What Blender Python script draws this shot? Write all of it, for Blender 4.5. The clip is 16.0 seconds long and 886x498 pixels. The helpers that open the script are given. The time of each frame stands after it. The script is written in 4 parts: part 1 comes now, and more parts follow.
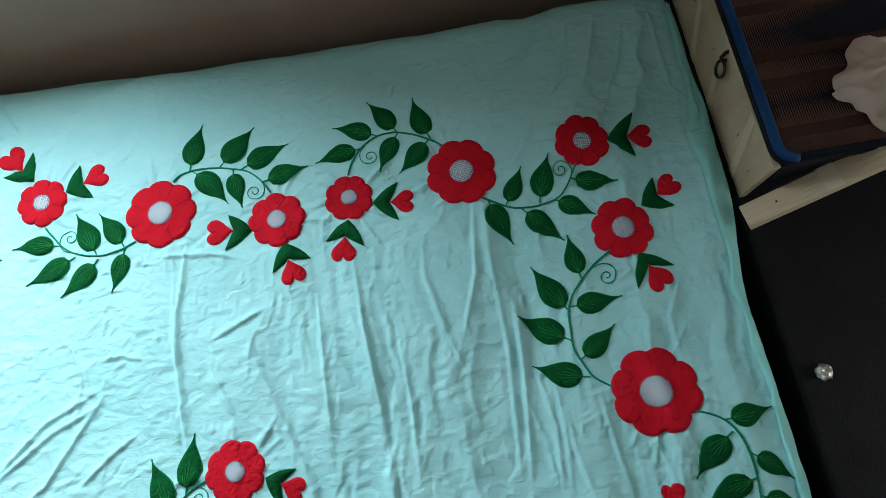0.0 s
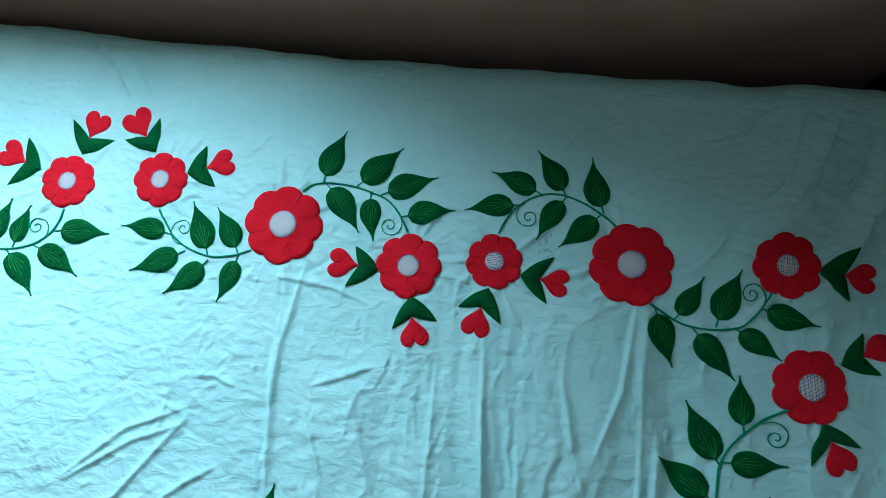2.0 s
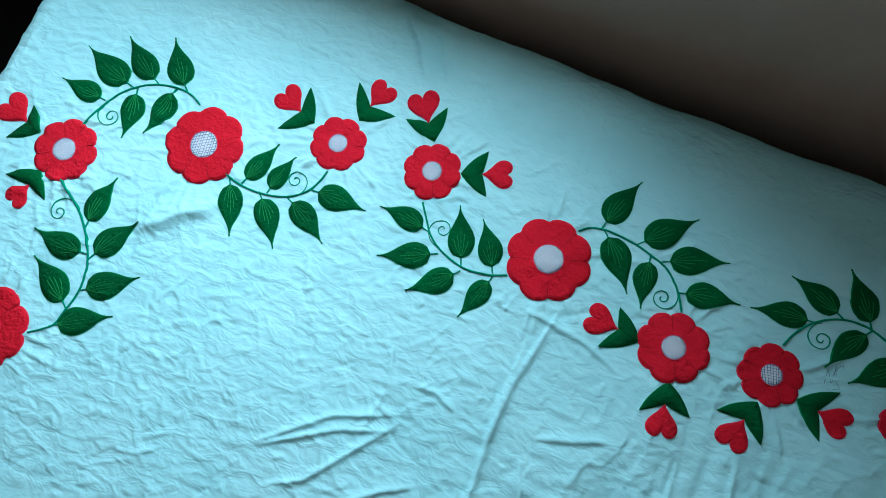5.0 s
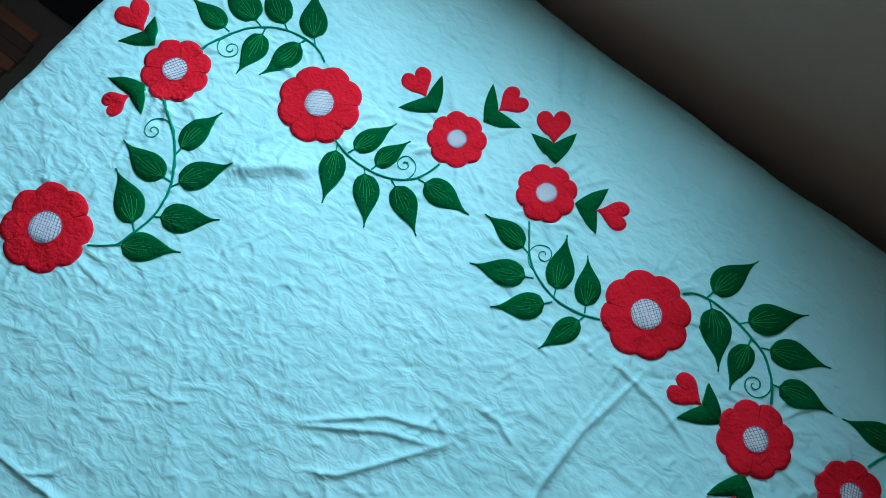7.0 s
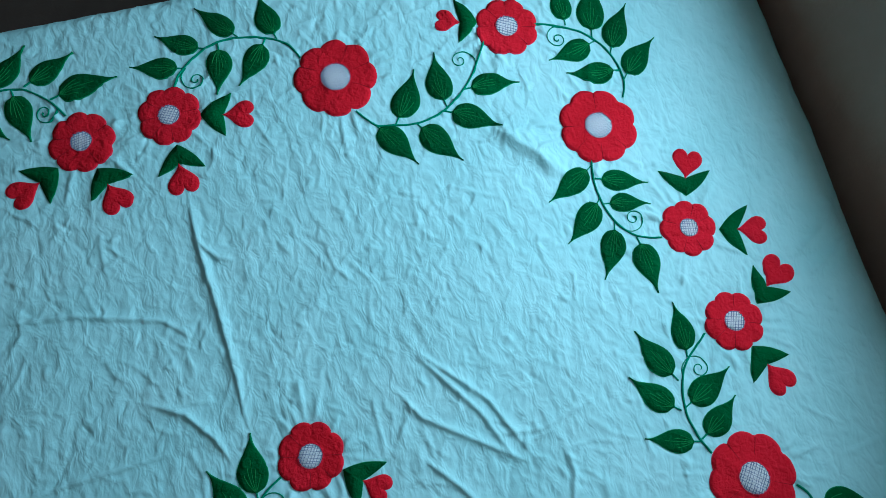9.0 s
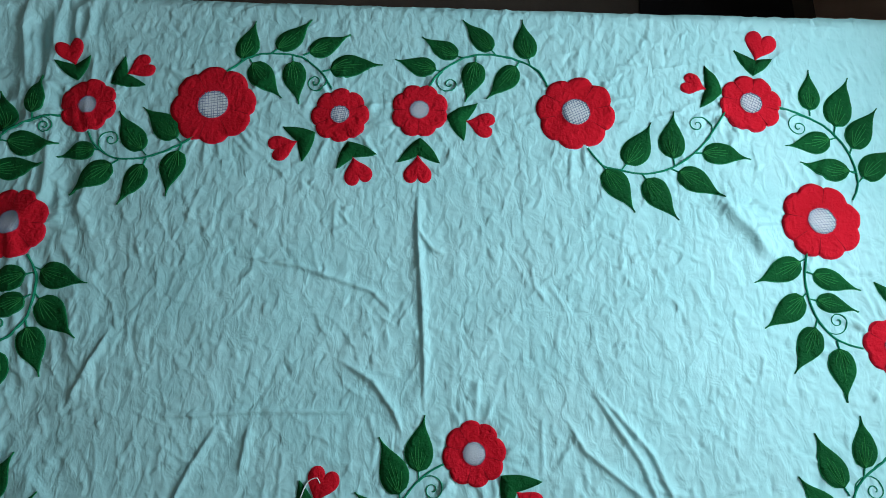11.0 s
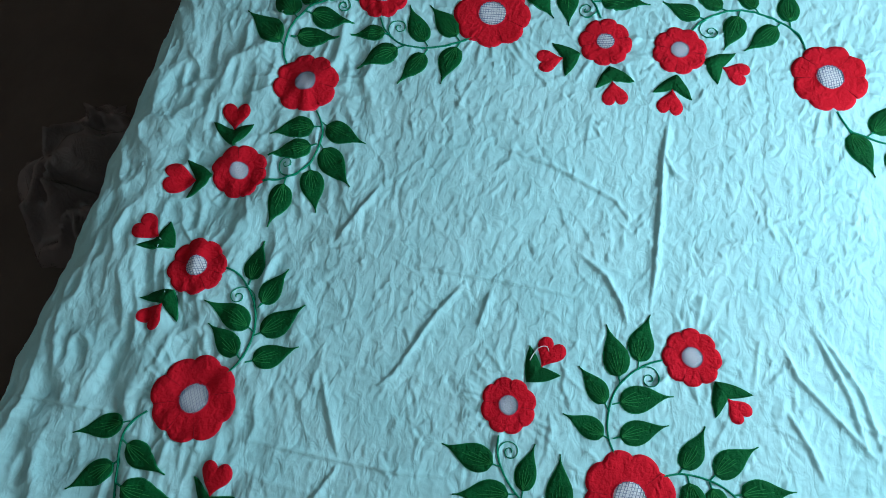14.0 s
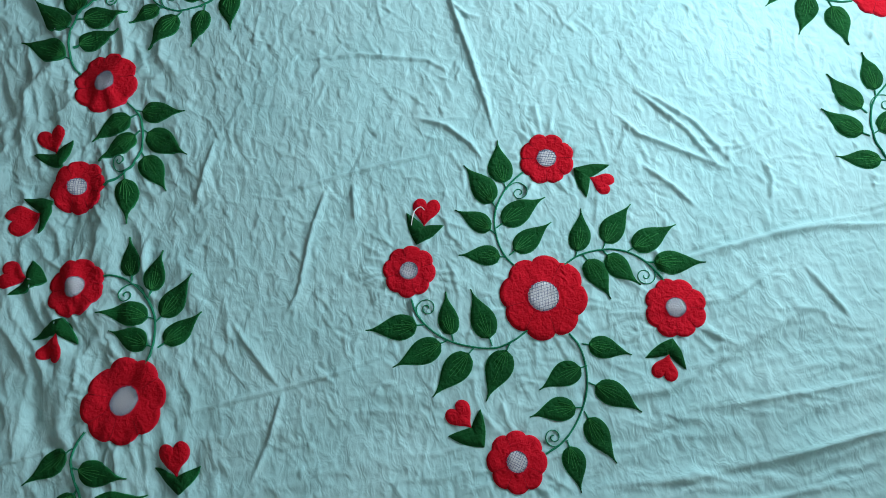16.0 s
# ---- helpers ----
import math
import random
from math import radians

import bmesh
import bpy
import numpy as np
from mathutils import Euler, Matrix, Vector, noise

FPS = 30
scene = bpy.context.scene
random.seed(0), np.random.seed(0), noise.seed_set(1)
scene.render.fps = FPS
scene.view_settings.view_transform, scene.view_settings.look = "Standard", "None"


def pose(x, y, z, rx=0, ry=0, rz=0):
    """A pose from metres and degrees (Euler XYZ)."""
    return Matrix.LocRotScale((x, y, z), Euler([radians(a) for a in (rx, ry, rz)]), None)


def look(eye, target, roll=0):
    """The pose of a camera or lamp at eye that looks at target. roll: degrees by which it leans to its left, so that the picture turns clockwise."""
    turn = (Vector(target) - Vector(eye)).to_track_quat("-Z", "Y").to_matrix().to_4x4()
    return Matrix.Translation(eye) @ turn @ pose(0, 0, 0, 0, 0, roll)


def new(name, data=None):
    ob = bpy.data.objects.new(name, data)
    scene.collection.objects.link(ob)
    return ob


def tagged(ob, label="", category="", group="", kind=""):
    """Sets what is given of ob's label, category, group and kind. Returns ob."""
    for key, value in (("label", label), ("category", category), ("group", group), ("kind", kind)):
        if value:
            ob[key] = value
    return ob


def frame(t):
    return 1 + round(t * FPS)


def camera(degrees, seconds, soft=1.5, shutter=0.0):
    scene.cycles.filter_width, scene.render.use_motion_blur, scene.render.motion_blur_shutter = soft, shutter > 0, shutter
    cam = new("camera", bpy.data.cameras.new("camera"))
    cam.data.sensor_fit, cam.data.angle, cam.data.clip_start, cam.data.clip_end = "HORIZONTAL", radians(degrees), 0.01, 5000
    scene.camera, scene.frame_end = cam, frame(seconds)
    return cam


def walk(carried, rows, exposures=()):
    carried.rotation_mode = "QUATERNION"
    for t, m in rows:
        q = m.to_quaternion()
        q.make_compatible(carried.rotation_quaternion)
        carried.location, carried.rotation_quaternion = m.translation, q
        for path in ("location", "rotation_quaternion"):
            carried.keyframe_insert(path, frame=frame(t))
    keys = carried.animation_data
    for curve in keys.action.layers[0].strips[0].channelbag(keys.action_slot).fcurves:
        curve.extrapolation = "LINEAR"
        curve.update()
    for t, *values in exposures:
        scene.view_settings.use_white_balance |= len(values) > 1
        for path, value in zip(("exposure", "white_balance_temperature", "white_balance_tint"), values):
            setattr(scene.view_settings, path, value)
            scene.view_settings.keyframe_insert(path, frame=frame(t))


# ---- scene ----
cam = camera(71.8, 16.0, soft=0.65)
PATH = [
    (0, (0.476, 0.185, 1.492), (0.506, 0.735, -0.431), -7.5),
    (0.5, (0.443, 0.256, 1.474), (0.416, 0.766, -0.459), -8.6),
    (1, (0.42, 0.298, 1.473), (0.355, 0.766, -0.47), -12.0),
    (1.5, (0.385, 0.377, 1.461), (0.225, 0.804, -0.486), -19.3),
    (2, (0.342, 0.45, 1.409), (0.184, 0.785, -0.557), -21.2),
    (2.5, (0.298, 0.519, 1.341), (0.102, 0.759, -0.635), -35.6),
    (3, (0.242, 0.534, 1.31), (0.062, 0.792, -0.665), -28.9),
    (3.5, (0.169, 0.556, 1.357), (-0.033, 0.87, -0.608), -18.2),
    (4, (0.101, 0.482, 1.386), (-0.168, 0.866, -0.558), -12.7),
    (4.5, (0.037, 0.459, 1.386), (-0.251, 0.77, -0.569), -20.3),
    (4.7, (0.026, 0.471, 1.384), (-0.284, 0.729, -0.575), -27.9),
    (6.8, (-0.124, 0.39, 1.34), (-0.445, 0.735, -0.604), -9.8),
    (7, (-0.129, 0.39, 1.342), (-0.436, 0.719, -0.606), -5.7),
    (7.5, (-0.13, 0.347, 1.349), (-0.457, 0.705, -0.591), 6.3),
    (8, (-0.15, 0.304, 1.355), (-0.52, 0.628, -0.583), 10.4),
    (8.5, (-0.169, 0.259, 1.368), (-0.615, 0.523, -0.563), 7.8),
    (9, (-0.184, 0.207, 1.384), (-0.685, 0.414, -0.541), 6.8),
    (9.5, (-0.195, 0.158, 1.39), (-0.748, 0.317, -0.525), 6.6),
    (9.7, (-0.199, 0.141, 1.394), (-0.773, 0.264, -0.518), 4.5),
    (11.8, (-0.197, -0.043, 1.446), (-0.784, -0.146, -0.464), -2.8),
    (12, (-0.187, -0.055, 1.448), (-0.782, -0.166, -0.459), -1.6),
    (12.5, (-0.142, -0.098, 1.46), (-0.744, -0.249, -0.441), -1.9),
    (13, (-0.097, -0.127, 1.458), (-0.704, -0.333, -0.437), -3.6),
    (13.5, (-0.04, -0.222, 1.477), (-0.625, -0.442, -0.422), -4.8),
    (14, (0.036, -0.258, 1.487), (-0.538, -0.494, -0.414), -8.5),
    (14.5, (0.101, -0.27, 1.491), (-0.494, -0.422, -0.412), -8.1),
    (15, (0.169, -0.263, 1.486), (-0.435, -0.381, -0.417), -11.3),
    (15.5, (0.185, -0.202, 1.487), (-0.415, -0.308, -0.418), -14.4),
    (16, (0.226, -0.128, 1.463), (-0.345, -0.184, -0.453), -17.7),
]
# seconds, stops, kelvin, tint
EXPOSURE = [(0, 0.30, 6150, 6), (1, 0.18, 5950, 5), (2, 0.02, 5600, 6), (3, -0.1, 5750, 8), (3.5, -0.15, 5850, 10), (4.5, -0.25, 5600, 7),
            (7, -0.5, 5400, 6), (9, -0.65, 5300, 6), (9.7, -0.6, 5350, 6), (11.8, -0.3, 6600, 16), (13, -0.15, 6400, 15),
            (14, 0.13, 5850, 12), (14.5, 0.15, 5750, 11), (15.5, 0.03, 5850, 13), (16, 0.03, 6500, 18)]
walk(cam, [(t, look(eye, target, roll)) for t, eye, target, roll in PATH], EXPOSURE)

# ---- light ----
world = bpy.data.worlds.new("sky")
world.use_nodes = True
scene.world = world
sky = world.node_tree.nodes.new("ShaderNodeTexSky")
sky.sky_type, sky.sun_disc = "NISHITA", False
sky.sun_elevation, sky.sun_rotation = radians(50), radians(200)
world.node_tree.links.new(sky.outputs[0], world.node_tree.nodes["Background"].inputs["Color"])
world.node_tree.nodes["Background"].inputs["Strength"].default_value = 0.08

BED_Z = 0.5                                   # top of the covered mattress
X0, X1, Y0, Y1 = -0.951, 0.954, -1.058, 0.937   # outline of the bed
WALL_Y = 0.991                                # wall beside the bed
WIN_X0, WIN_X1, WIN_Z0, WIN_Z1 = -0.92, -0.08, 0.82, 1.75

day = bpy.data.lights.new("window_daylight", "AREA")
day.shape, day.size, day.size_y = "RECTANGLE", WIN_X1 - WIN_X0, WIN_Z1 - WIN_Z0
day.energy, day.color = 58, (0.86, 0.97, 1.0)
day_ob = new("window_daylight", day)
day_ob.matrix_world = look(((WIN_X0 + WIN_X1) / 2, WALL_Y + 0.22, (WIN_Z0 + WIN_Z1) / 2),
                           ((WIN_X0 + WIN_X1) / 2, WALL_Y - 1, (WIN_Z0 + WIN_Z1) / 2))

# warm lamp added in an unseen doorway to brighten the box and hem
side_light = bpy.data.lights.new("added_side_light", "AREA")
side_light.shape, side_light.size, side_light.size_y = "RECTANGLE", 0.88, 2.0
side_light.energy, side_light.color = 17, (1.0, 0.94, 0.84)
new("added_side_light", side_light).matrix_world = look((2.78, -0.30, 1.02), (1.0, -0.30, 1.02))


# ---- materials ----
def material(name, colour, rough=0.8, metal=0.0, sheen=0.0):
    m = bpy.data.materials.new(name)
    m.use_nodes = True
    b = m.node_tree.nodes["Principled BSDF"]
    b.inputs["Base Color"].default_value = (*colour, 1)
    b.inputs["Roughness"].default_value = rough
    b.inputs["Metallic"].default_value = metal
    b.inputs["Sheen Weight"].default_value = sheen
    return m, m.node_tree.nodes, m.node_tree.links, b


def coords(nodes, links, scale=(1, 1, 1), turn=0.0):
    c = nodes.new("ShaderNodeTexCoord")
    p = nodes.new("ShaderNodeMapping")
    p.inputs["Scale"].default_value = scale
    p.inputs["Rotation"].default_value = (0, 0, turn)
    links.new(c.outputs["Object"], p.inputs["Vector"])
    return p.outputs["Vector"]


def noise_tex(nodes, links, where, scale, detail=4.0, rough=0.55, warp=0.0):
    n = nodes.new("ShaderNodeTexNoise")
    n.inputs["Scale"].default_value = scale
    n.inputs["Detail"].default_value = detail
    n.inputs["Roughness"].default_value = rough
    n.inputs["Distortion"].default_value = warp
    links.new(where, n.inputs["Vector"])
    return n.outputs["Fac"]


def mixed(nodes, links, fac, a, b, low=0.3, high=0.7):
    r = nodes.new("ShaderNodeValToRGB")
    r.color_ramp.elements[0].position, r.color_ramp.elements[1].position = low, high
    r.color_ramp.elements[0].color, r.color_ramp.elements[1].color = (*a, 1), (*b, 1)
    links.new(fac, r.inputs["Fac"])
    return r.outputs["Color"]


def bump(nodes, links, height, strength, distance, before=None):
    b = nodes.new("ShaderNodeBump")
    b.inputs["Strength"].default_value = strength
    b.inputs["Distance"].default_value = distance
    links.new(height, b.inputs["Height"])
    if before is not None:
        links.new(before, b.inputs["Normal"])
    return b.outputs["Normal"]


def ridge_tex(nodes, links, where, scale, detail=3.0):
    n = nodes.new("ShaderNodeTexNoise")
    n.noise_type = "RIDGED_MULTIFRACTAL"
    n.inputs["Scale"].default_value = scale
    n.inputs["Detail"].default_value = detail
    n.inputs["Distortion"].default_value = 0.7
    links.new(where, n.inputs["Vector"])
    return n.outputs["Fac"]


def cloth(name, dark, light, weave=260.0, crinkle=0.004, sheen=0.0, rough=0.9, stretch=1.0, relief=0.0020):
    """Woven cotton: slubby thread relief, fine crinkles and slight fading."""
    m, n, l, b = material(name, light, rough, sheen=sheen)
    b.inputs["Specular IOR Level"].default_value = 0.1
    at = coords(n, l)
    l.new(mixed(n, l, noise_tex(n, l, at, 9, 5, 0.6), dark, light), b.inputs["Base Color"])
    small = ridge_tex(n, l, coords(n, l, (0.5 + 0.5 * (stretch == 1.0), 1.0, 1), 0.2), 60)
    thread = noise_tex(n, l, coords(n, l, (stretch, 1, 1), 0.12), weave, 3, 0.6, 0.4)
    l.new(bump(n, l, thread, 0.9, relief, bump(n, l, small, 0.35, crinkle)), b.inputs["Normal"])
    return m




def crinkled_cotton(name, dark, light):
    """Thin washed cotton: crepe-like crinkles at two sizes and a slubby weave."""
    m, n, l, b = material(name, light, 0.9)
    b.inputs["Specular IOR Level"].default_value = 0.1
    l.new(mixed(n, l, noise_tex(n, l, coords(n, l), 9, 5, 0.6), dark, light), b.inputs["Base Color"])
    wide = noise_tex(n, l, coords(n, l, (0.6, 1.0, 1), -0.4), 52, 2, 0.55, 0.7)
    crepe = noise_tex(n, l, coords(n, l, (0.5, 1.0, 1), 0.6), 105, 2, 0.5, 0.5)
    weave = noise_tex(n, l, coords(n, l, (0.7, 1, 1), 0.1), 480, 2, 0.6, 0.3)
    # the crepe shows in patches and lies flat between them
    patch = n.new("ShaderNodeMapRange")
    patch.inputs["From Min"].default_value, patch.inputs["From Max"].default_value = 0.38, 0.62
    patch.inputs["To Min"].default_value, patch.inputs["To Max"].default_value = 0.15, 0.42
    l.new(noise_tex(n, l, coords(n, l), 7, 3, 0.6), patch.inputs["Value"])
    lie = bump(n, l, crepe, 1.0, 0.0034, bump(n, l, wide, 0.48, 0.0075))
    l.new(patch.outputs["Result"], lie.node.inputs["Strength"])
    l.new(bump(n, l, weave, 0.25, 0.0006, lie), b.inputs["Normal"])
    return m


# the sheet's cotton, tinted stronger: light through the single layer, put into the colour
BACKLIT_HEM = crinkled_cotton("backlit_aqua_hem", (0.24, 0.58, 0.57), (0.30, 0.65, 0.63))
SHEET = crinkled_cotton("aqua_cotton", (0.30, 0.585, 0.61), (0.355, 0.64, 0.665))
RED = cloth("red_cotton", (0.40, 0.004, 0.012), (0.53, 0.008, 0.022), 150, 0.008, relief=0.0040)
RED_THREAD = cloth("red_thread", (0.50, 0.012, 0.035), (0.64, 0.025, 0.06), 700, 0.001)
SEAM_THREAD = cloth("dark_red_thread", (0.16, 0.003, 0.008), (0.22, 0.005, 0.012), 700, 0.001)
GREEN = cloth("green_cotton", (0.002, 0.050, 0.013), (0.004, 0.086, 0.022), 170, 0.010, relief=0.0035)
GREEN_THREAD = cloth("green_thread", (0.008, 0.16, 0.06), (0.015, 0.22, 0.085), 700, 0.001)
VEIN_THREAD = cloth("vein_thread", (0.015, 0.14, 0.035), (0.024, 0.21, 0.052), 700, 0.001)
STEM_THREAD = cloth("stem_thread", (0.008, 0.19, 0.10), (0.015, 0.25, 0.14), 700, 0.001)
WHITE = cloth("white_cotton", (0.60, 0.66, 0.69), (0.68, 0.73, 0.76), 400, 0.002)
BLUE_THREAD = cloth("blue_grey_thread", (0.13, 0.19, 0.30), (0.19, 0.26, 0.38), 700, 0.001)


def plaster(name, dark, light):
    m, n, l, b = material(name, light, 0.9)
    at = coords(n, l)
    l.new(mixed(n, l, noise_tex(n, l, at, 2.2, 6, 0.65, 0.4), dark, light), b.inputs["Base Color"])
    l.new(bump(n, l, noise_tex(n, l, at, 160, 3), 0.25, 0.002,
               bump(n, l, noise_tex(n, l, at, 14, 4), 0.3, 0.01)), b.inputs["Normal"])
    return m


PLASTER = plaster("beige_plaster", (0.30, 0.21, 0.16), (0.39, 0.285, 0.225))
CEILING = plaster("ceiling_plaster", (0.62, 0.60, 0.56), (0.70, 0.68, 0.64))
FLOOR = plaster("worn_cement_floor", (0.035, 0.028, 0.022), (0.06, 0.048, 0.038))
WOOD, n_, l_, b_ = material("brown_wood", (0.12, 0.06, 0.03), 0.5)
l_.new(mixed(n_, l_, noise_tex(n_, l_, coords(n_, l_, (1, 14, 14)), 6, 6, 0.6, 0.5), (0.07, 0.035, 0.018), (0.16, 0.085, 0.045)), b_.inputs["Base Color"])
FRAME_PAINT = plaster("window_paint", (0.35, 0.33, 0.30), (0.45, 0.43, 0.40))
MATTRESS = cloth("mattress_ticking", (0.35, 0.33, 0.30), (0.45, 0.43, 0.40))
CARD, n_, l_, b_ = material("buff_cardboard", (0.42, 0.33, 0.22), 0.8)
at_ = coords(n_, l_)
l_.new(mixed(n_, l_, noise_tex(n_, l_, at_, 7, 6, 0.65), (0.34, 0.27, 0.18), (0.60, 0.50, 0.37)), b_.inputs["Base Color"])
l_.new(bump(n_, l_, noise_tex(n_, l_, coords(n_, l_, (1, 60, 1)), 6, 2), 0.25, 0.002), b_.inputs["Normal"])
PALE_WOOD, n_, l_, b_ = material("pale_pine", (0.6, 0.5, 0.36), 0.6)
l_.new(mixed(n_, l_, noise_tex(n_, l_, coords(n_, l_, (2, 30, 30)), 5, 5, 0.6, 0.6), (0.50, 0.39, 0.27), (0.66, 0.54, 0.40)), b_.inputs["Base Color"])
l_.new(bump(n_, l_, noise_tex(n_, l_, coords(n_, l_, (3, 60, 60)), 6, 3), 0.3, 0.001), b_.inputs["Normal"])
TAPE = material("packing_tape", (0.66, 0.58, 0.45), 0.25)[0]
NAVY = cloth("navy_plastic", (0.008, 0.010, 0.016), (0.012, 0.015, 0.022), 300, 0.001, 0.0, 0.5)
BLUE = cloth("blue_piping", (0.012, 0.05, 0.16), (0.018, 0.07, 0.21), 400, 0.001, 0.0, 0.5)
BROWN = cloth("brown_mesh", (0.14, 0.075, 0.06), (0.19, 0.105, 0.085), 400, 0.001, 0.0, 0.6)
# darker copy of the mesh brown, for shade in its sagging folds
BROWN_SHADE = cloth("shaded_brown_mesh", (0.04, 0.022, 0.018), (0.06, 0.032, 0.026), 400, 0.001, 0.0, 0.6)
BEIGE = cloth("beige_rag", (0.66, 0.56, 0.50), (0.76, 0.66, 0.60), 600, 0.004)
BLACK = cloth("black_rexine", (0.006, 0.006, 0.007), (0.010, 0.010, 0.012), 300, 0.002, 0.0, 0.6)
FOIL, n_, l_, b_ = material("crumpled_foil", (0.72, 0.70, 0.67), 0.3, 1.0)
l_.new(bump(n_, l_, noise_tex(n_, l_, coords(n_, l_), 90, 3), 0.8, 0.004), b_.inputs["Normal"])
IRON = material("dark_iron", (0.05, 0.04, 0.035), 0.4, 1.0)[0]
STRIPE_A = cloth("brown_stripe", (0.05, 0.03, 0.025), (0.07, 0.045, 0.035), 300)
STRIPE_B = cloth("rust_stripe", (0.12, 0.05, 0.03), (0.16, 0.07, 0.04), 300)
PLASTIC, n_, l_, b_ = material("dusty_plastic", (0.11, 0.095, 0.09), 0.25)
l_.new(bump(n_, l_, noise_tex(n_, l_, coords(n_, l_), 25, 5, 0.7, 1.0), 0.4, 0.02), b_.inputs["Normal"])


# ---- building helpers ----
def mesh_of(name, verts, faces, mat, parent=None, label="", smooth=True):
    me = bpy.data.meshes.new(name)
    me.from_pydata([tuple(map(float, v)) for v in verts], [], faces)
    me.materials.append(mat)
    if smooth:
        me.polygons.foreach_set("use_smooth", [True] * len(me.polygons))
    me.update()
    ob = new(name, me)
    ob.parent = parent
    if label:
        tagged(ob, label)
    return ob


def part(name, bm, mat, parent=None, label="", smooth=False):
    me = bpy.data.meshes.new(name)
    bmesh.ops.recalc_face_normals(bm, faces=bm.faces)
    bm.to_mesh(me)
    bm.free()
    me.materials.append(mat)
    if smooth:
        me.polygons.foreach_set("use_smooth", [True] * len(me.polygons))
    ob = new(name, me)
    ob.parent = parent
    if label:
        tagged(ob, label)
    return ob


def box_bm(x0, x1, y0, y1, z0, z1, bevel=0.0, seg=2):
    bm = bmesh.new()
    bmesh.ops.create_cube(bm, size=1)
    for v in bm.verts:
        v.co = Vector(((x0 + x1) / 2 + v.co.x * (x1 - x0), (y0 + y1) / 2 + v.co.y * (y1 - y0), (z0 + z1) / 2 + v.co.z * (z1 - z0)))
    if bevel:
        bmesh.ops.bevel(bm, geom=bm.edges[:], offset=bevel, segments=seg, affect="EDGES", profile=0.5)
    return bm


def structure(name, bm, mat, label, category):
    return tagged(part(name, bm, mat), label, category, kind="structure")


# ---- room ----
RX0, RX1, RY0, RZ = -2.4, 2.6, -2.6, 2.8
structure("floor", box_bm(RX0, RX1, RY0, WALL_Y, -0.1, 0.0), FLOOR, "dark worn cement floor of the bedroom", "floor")
structure("ceiling", box_bm(RX0, RX1, RY0, WALL_Y, RZ, RZ + 0.1), CEILING, "plain off-white plastered ceiling", "ceiling")
structure("wall_west", box_bm(RX0 - 0.2, RX0, RY0, WALL_Y, 0, RZ), PLASTER, "plain beige plastered wall", "wall")
# opening added out of view to let the side light in
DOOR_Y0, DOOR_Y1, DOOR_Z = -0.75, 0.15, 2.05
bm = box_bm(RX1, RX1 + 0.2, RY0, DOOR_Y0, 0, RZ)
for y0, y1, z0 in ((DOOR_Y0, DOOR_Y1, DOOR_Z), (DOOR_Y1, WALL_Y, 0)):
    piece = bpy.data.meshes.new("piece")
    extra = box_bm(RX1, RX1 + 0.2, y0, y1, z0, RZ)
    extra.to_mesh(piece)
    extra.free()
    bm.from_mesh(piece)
structure("wall_east", bm, PLASTER, "beige plastered wall out of view, with a doorway added for side light", "wall")
structure("wall_south", box_bm(RX0, RX1, RY0 - 0.2, RY0, 0, RZ), PLASTER, "plain beige plastered wall", "wall")
bm = bmesh.new()
xs, zs = [RX0, WIN_X0, WIN_X1, RX1], [0, WIN_Z0, WIN_Z1, RZ]
for i in range(3):
    for j in range(3):
        if (i, j) == (1, 1):
            continue
        for yy in (WALL_Y, WALL_Y + 0.23):
            bm.faces.new([bm.verts.new((x, yy, z)) for x, z in ((xs[i], zs[j]), (xs[i + 1], zs[j]), (xs[i + 1], zs[j + 1]), (xs[i], zs[j + 1]))])
ring = [(WIN_X0, WIN_Z0), (WIN_X1, WIN_Z0), (WIN_X1, WIN_Z1), (WIN_X0, WIN_Z1)]
outer = [(RX0, 0), (RX1, 0), (RX1, RZ), (RX0, RZ)]
for loop in (ring, outer):
    for k in range(4):
        (xa, za), (xb, zb) = loop[k], loop[(k + 1) % 4]
        bm.faces.new([bm.verts.new(p) for p in ((xa, WALL_Y, za), (xb, WALL_Y, zb), (xb, WALL_Y + 0.23, zb), (xa, WALL_Y + 0.23, za))])
bmesh.ops.remove_doubles(bm, verts=bm.verts, dist=0.0005)
structure("wall_north", bm, PLASTER, "beige plastered wall with a window opening above the bed", "wall")


# ---- cloth surface ----
TABLES = {}


def value_noise(x, y, seed):
    """Smooth random field in -1..1, one cell a unit."""
    if seed not in TABLES:
        TABLES[seed] = np.random.RandomState(seed).uniform(-1, 1, (256, 256))
    table = TABLES[seed]
    xi, yi = np.floor(x).astype(int), np.floor(y).astype(int)
    fx, fy = x - xi, y - yi
    fx, fy = fx * fx * (3 - 2 * fx), fy * fy * (3 - 2 * fy)
    a, b = table[xi % 256, yi % 256], table[(xi + 1) % 256, yi % 256]
    c, d = table[xi % 256, (yi + 1) % 256], table[(xi + 1) % 256, (yi + 1) % 256]
    return (a * (1 - fx) + b * fx) * (1 - fy) + (c * (1 - fx) + d * fx) * fy


def ridged(x, y, seed):
    return 1 - np.abs(value_noise(x, y, seed)) * 2


FOLDS = []


def fold(points, height=0.0052, width=0.0031, side=0.0):
    """A crease along a line; side lifts the cloth to its left, as where a fold is pushed up."""
    FOLDS.append((np.array(points), height, width, side))


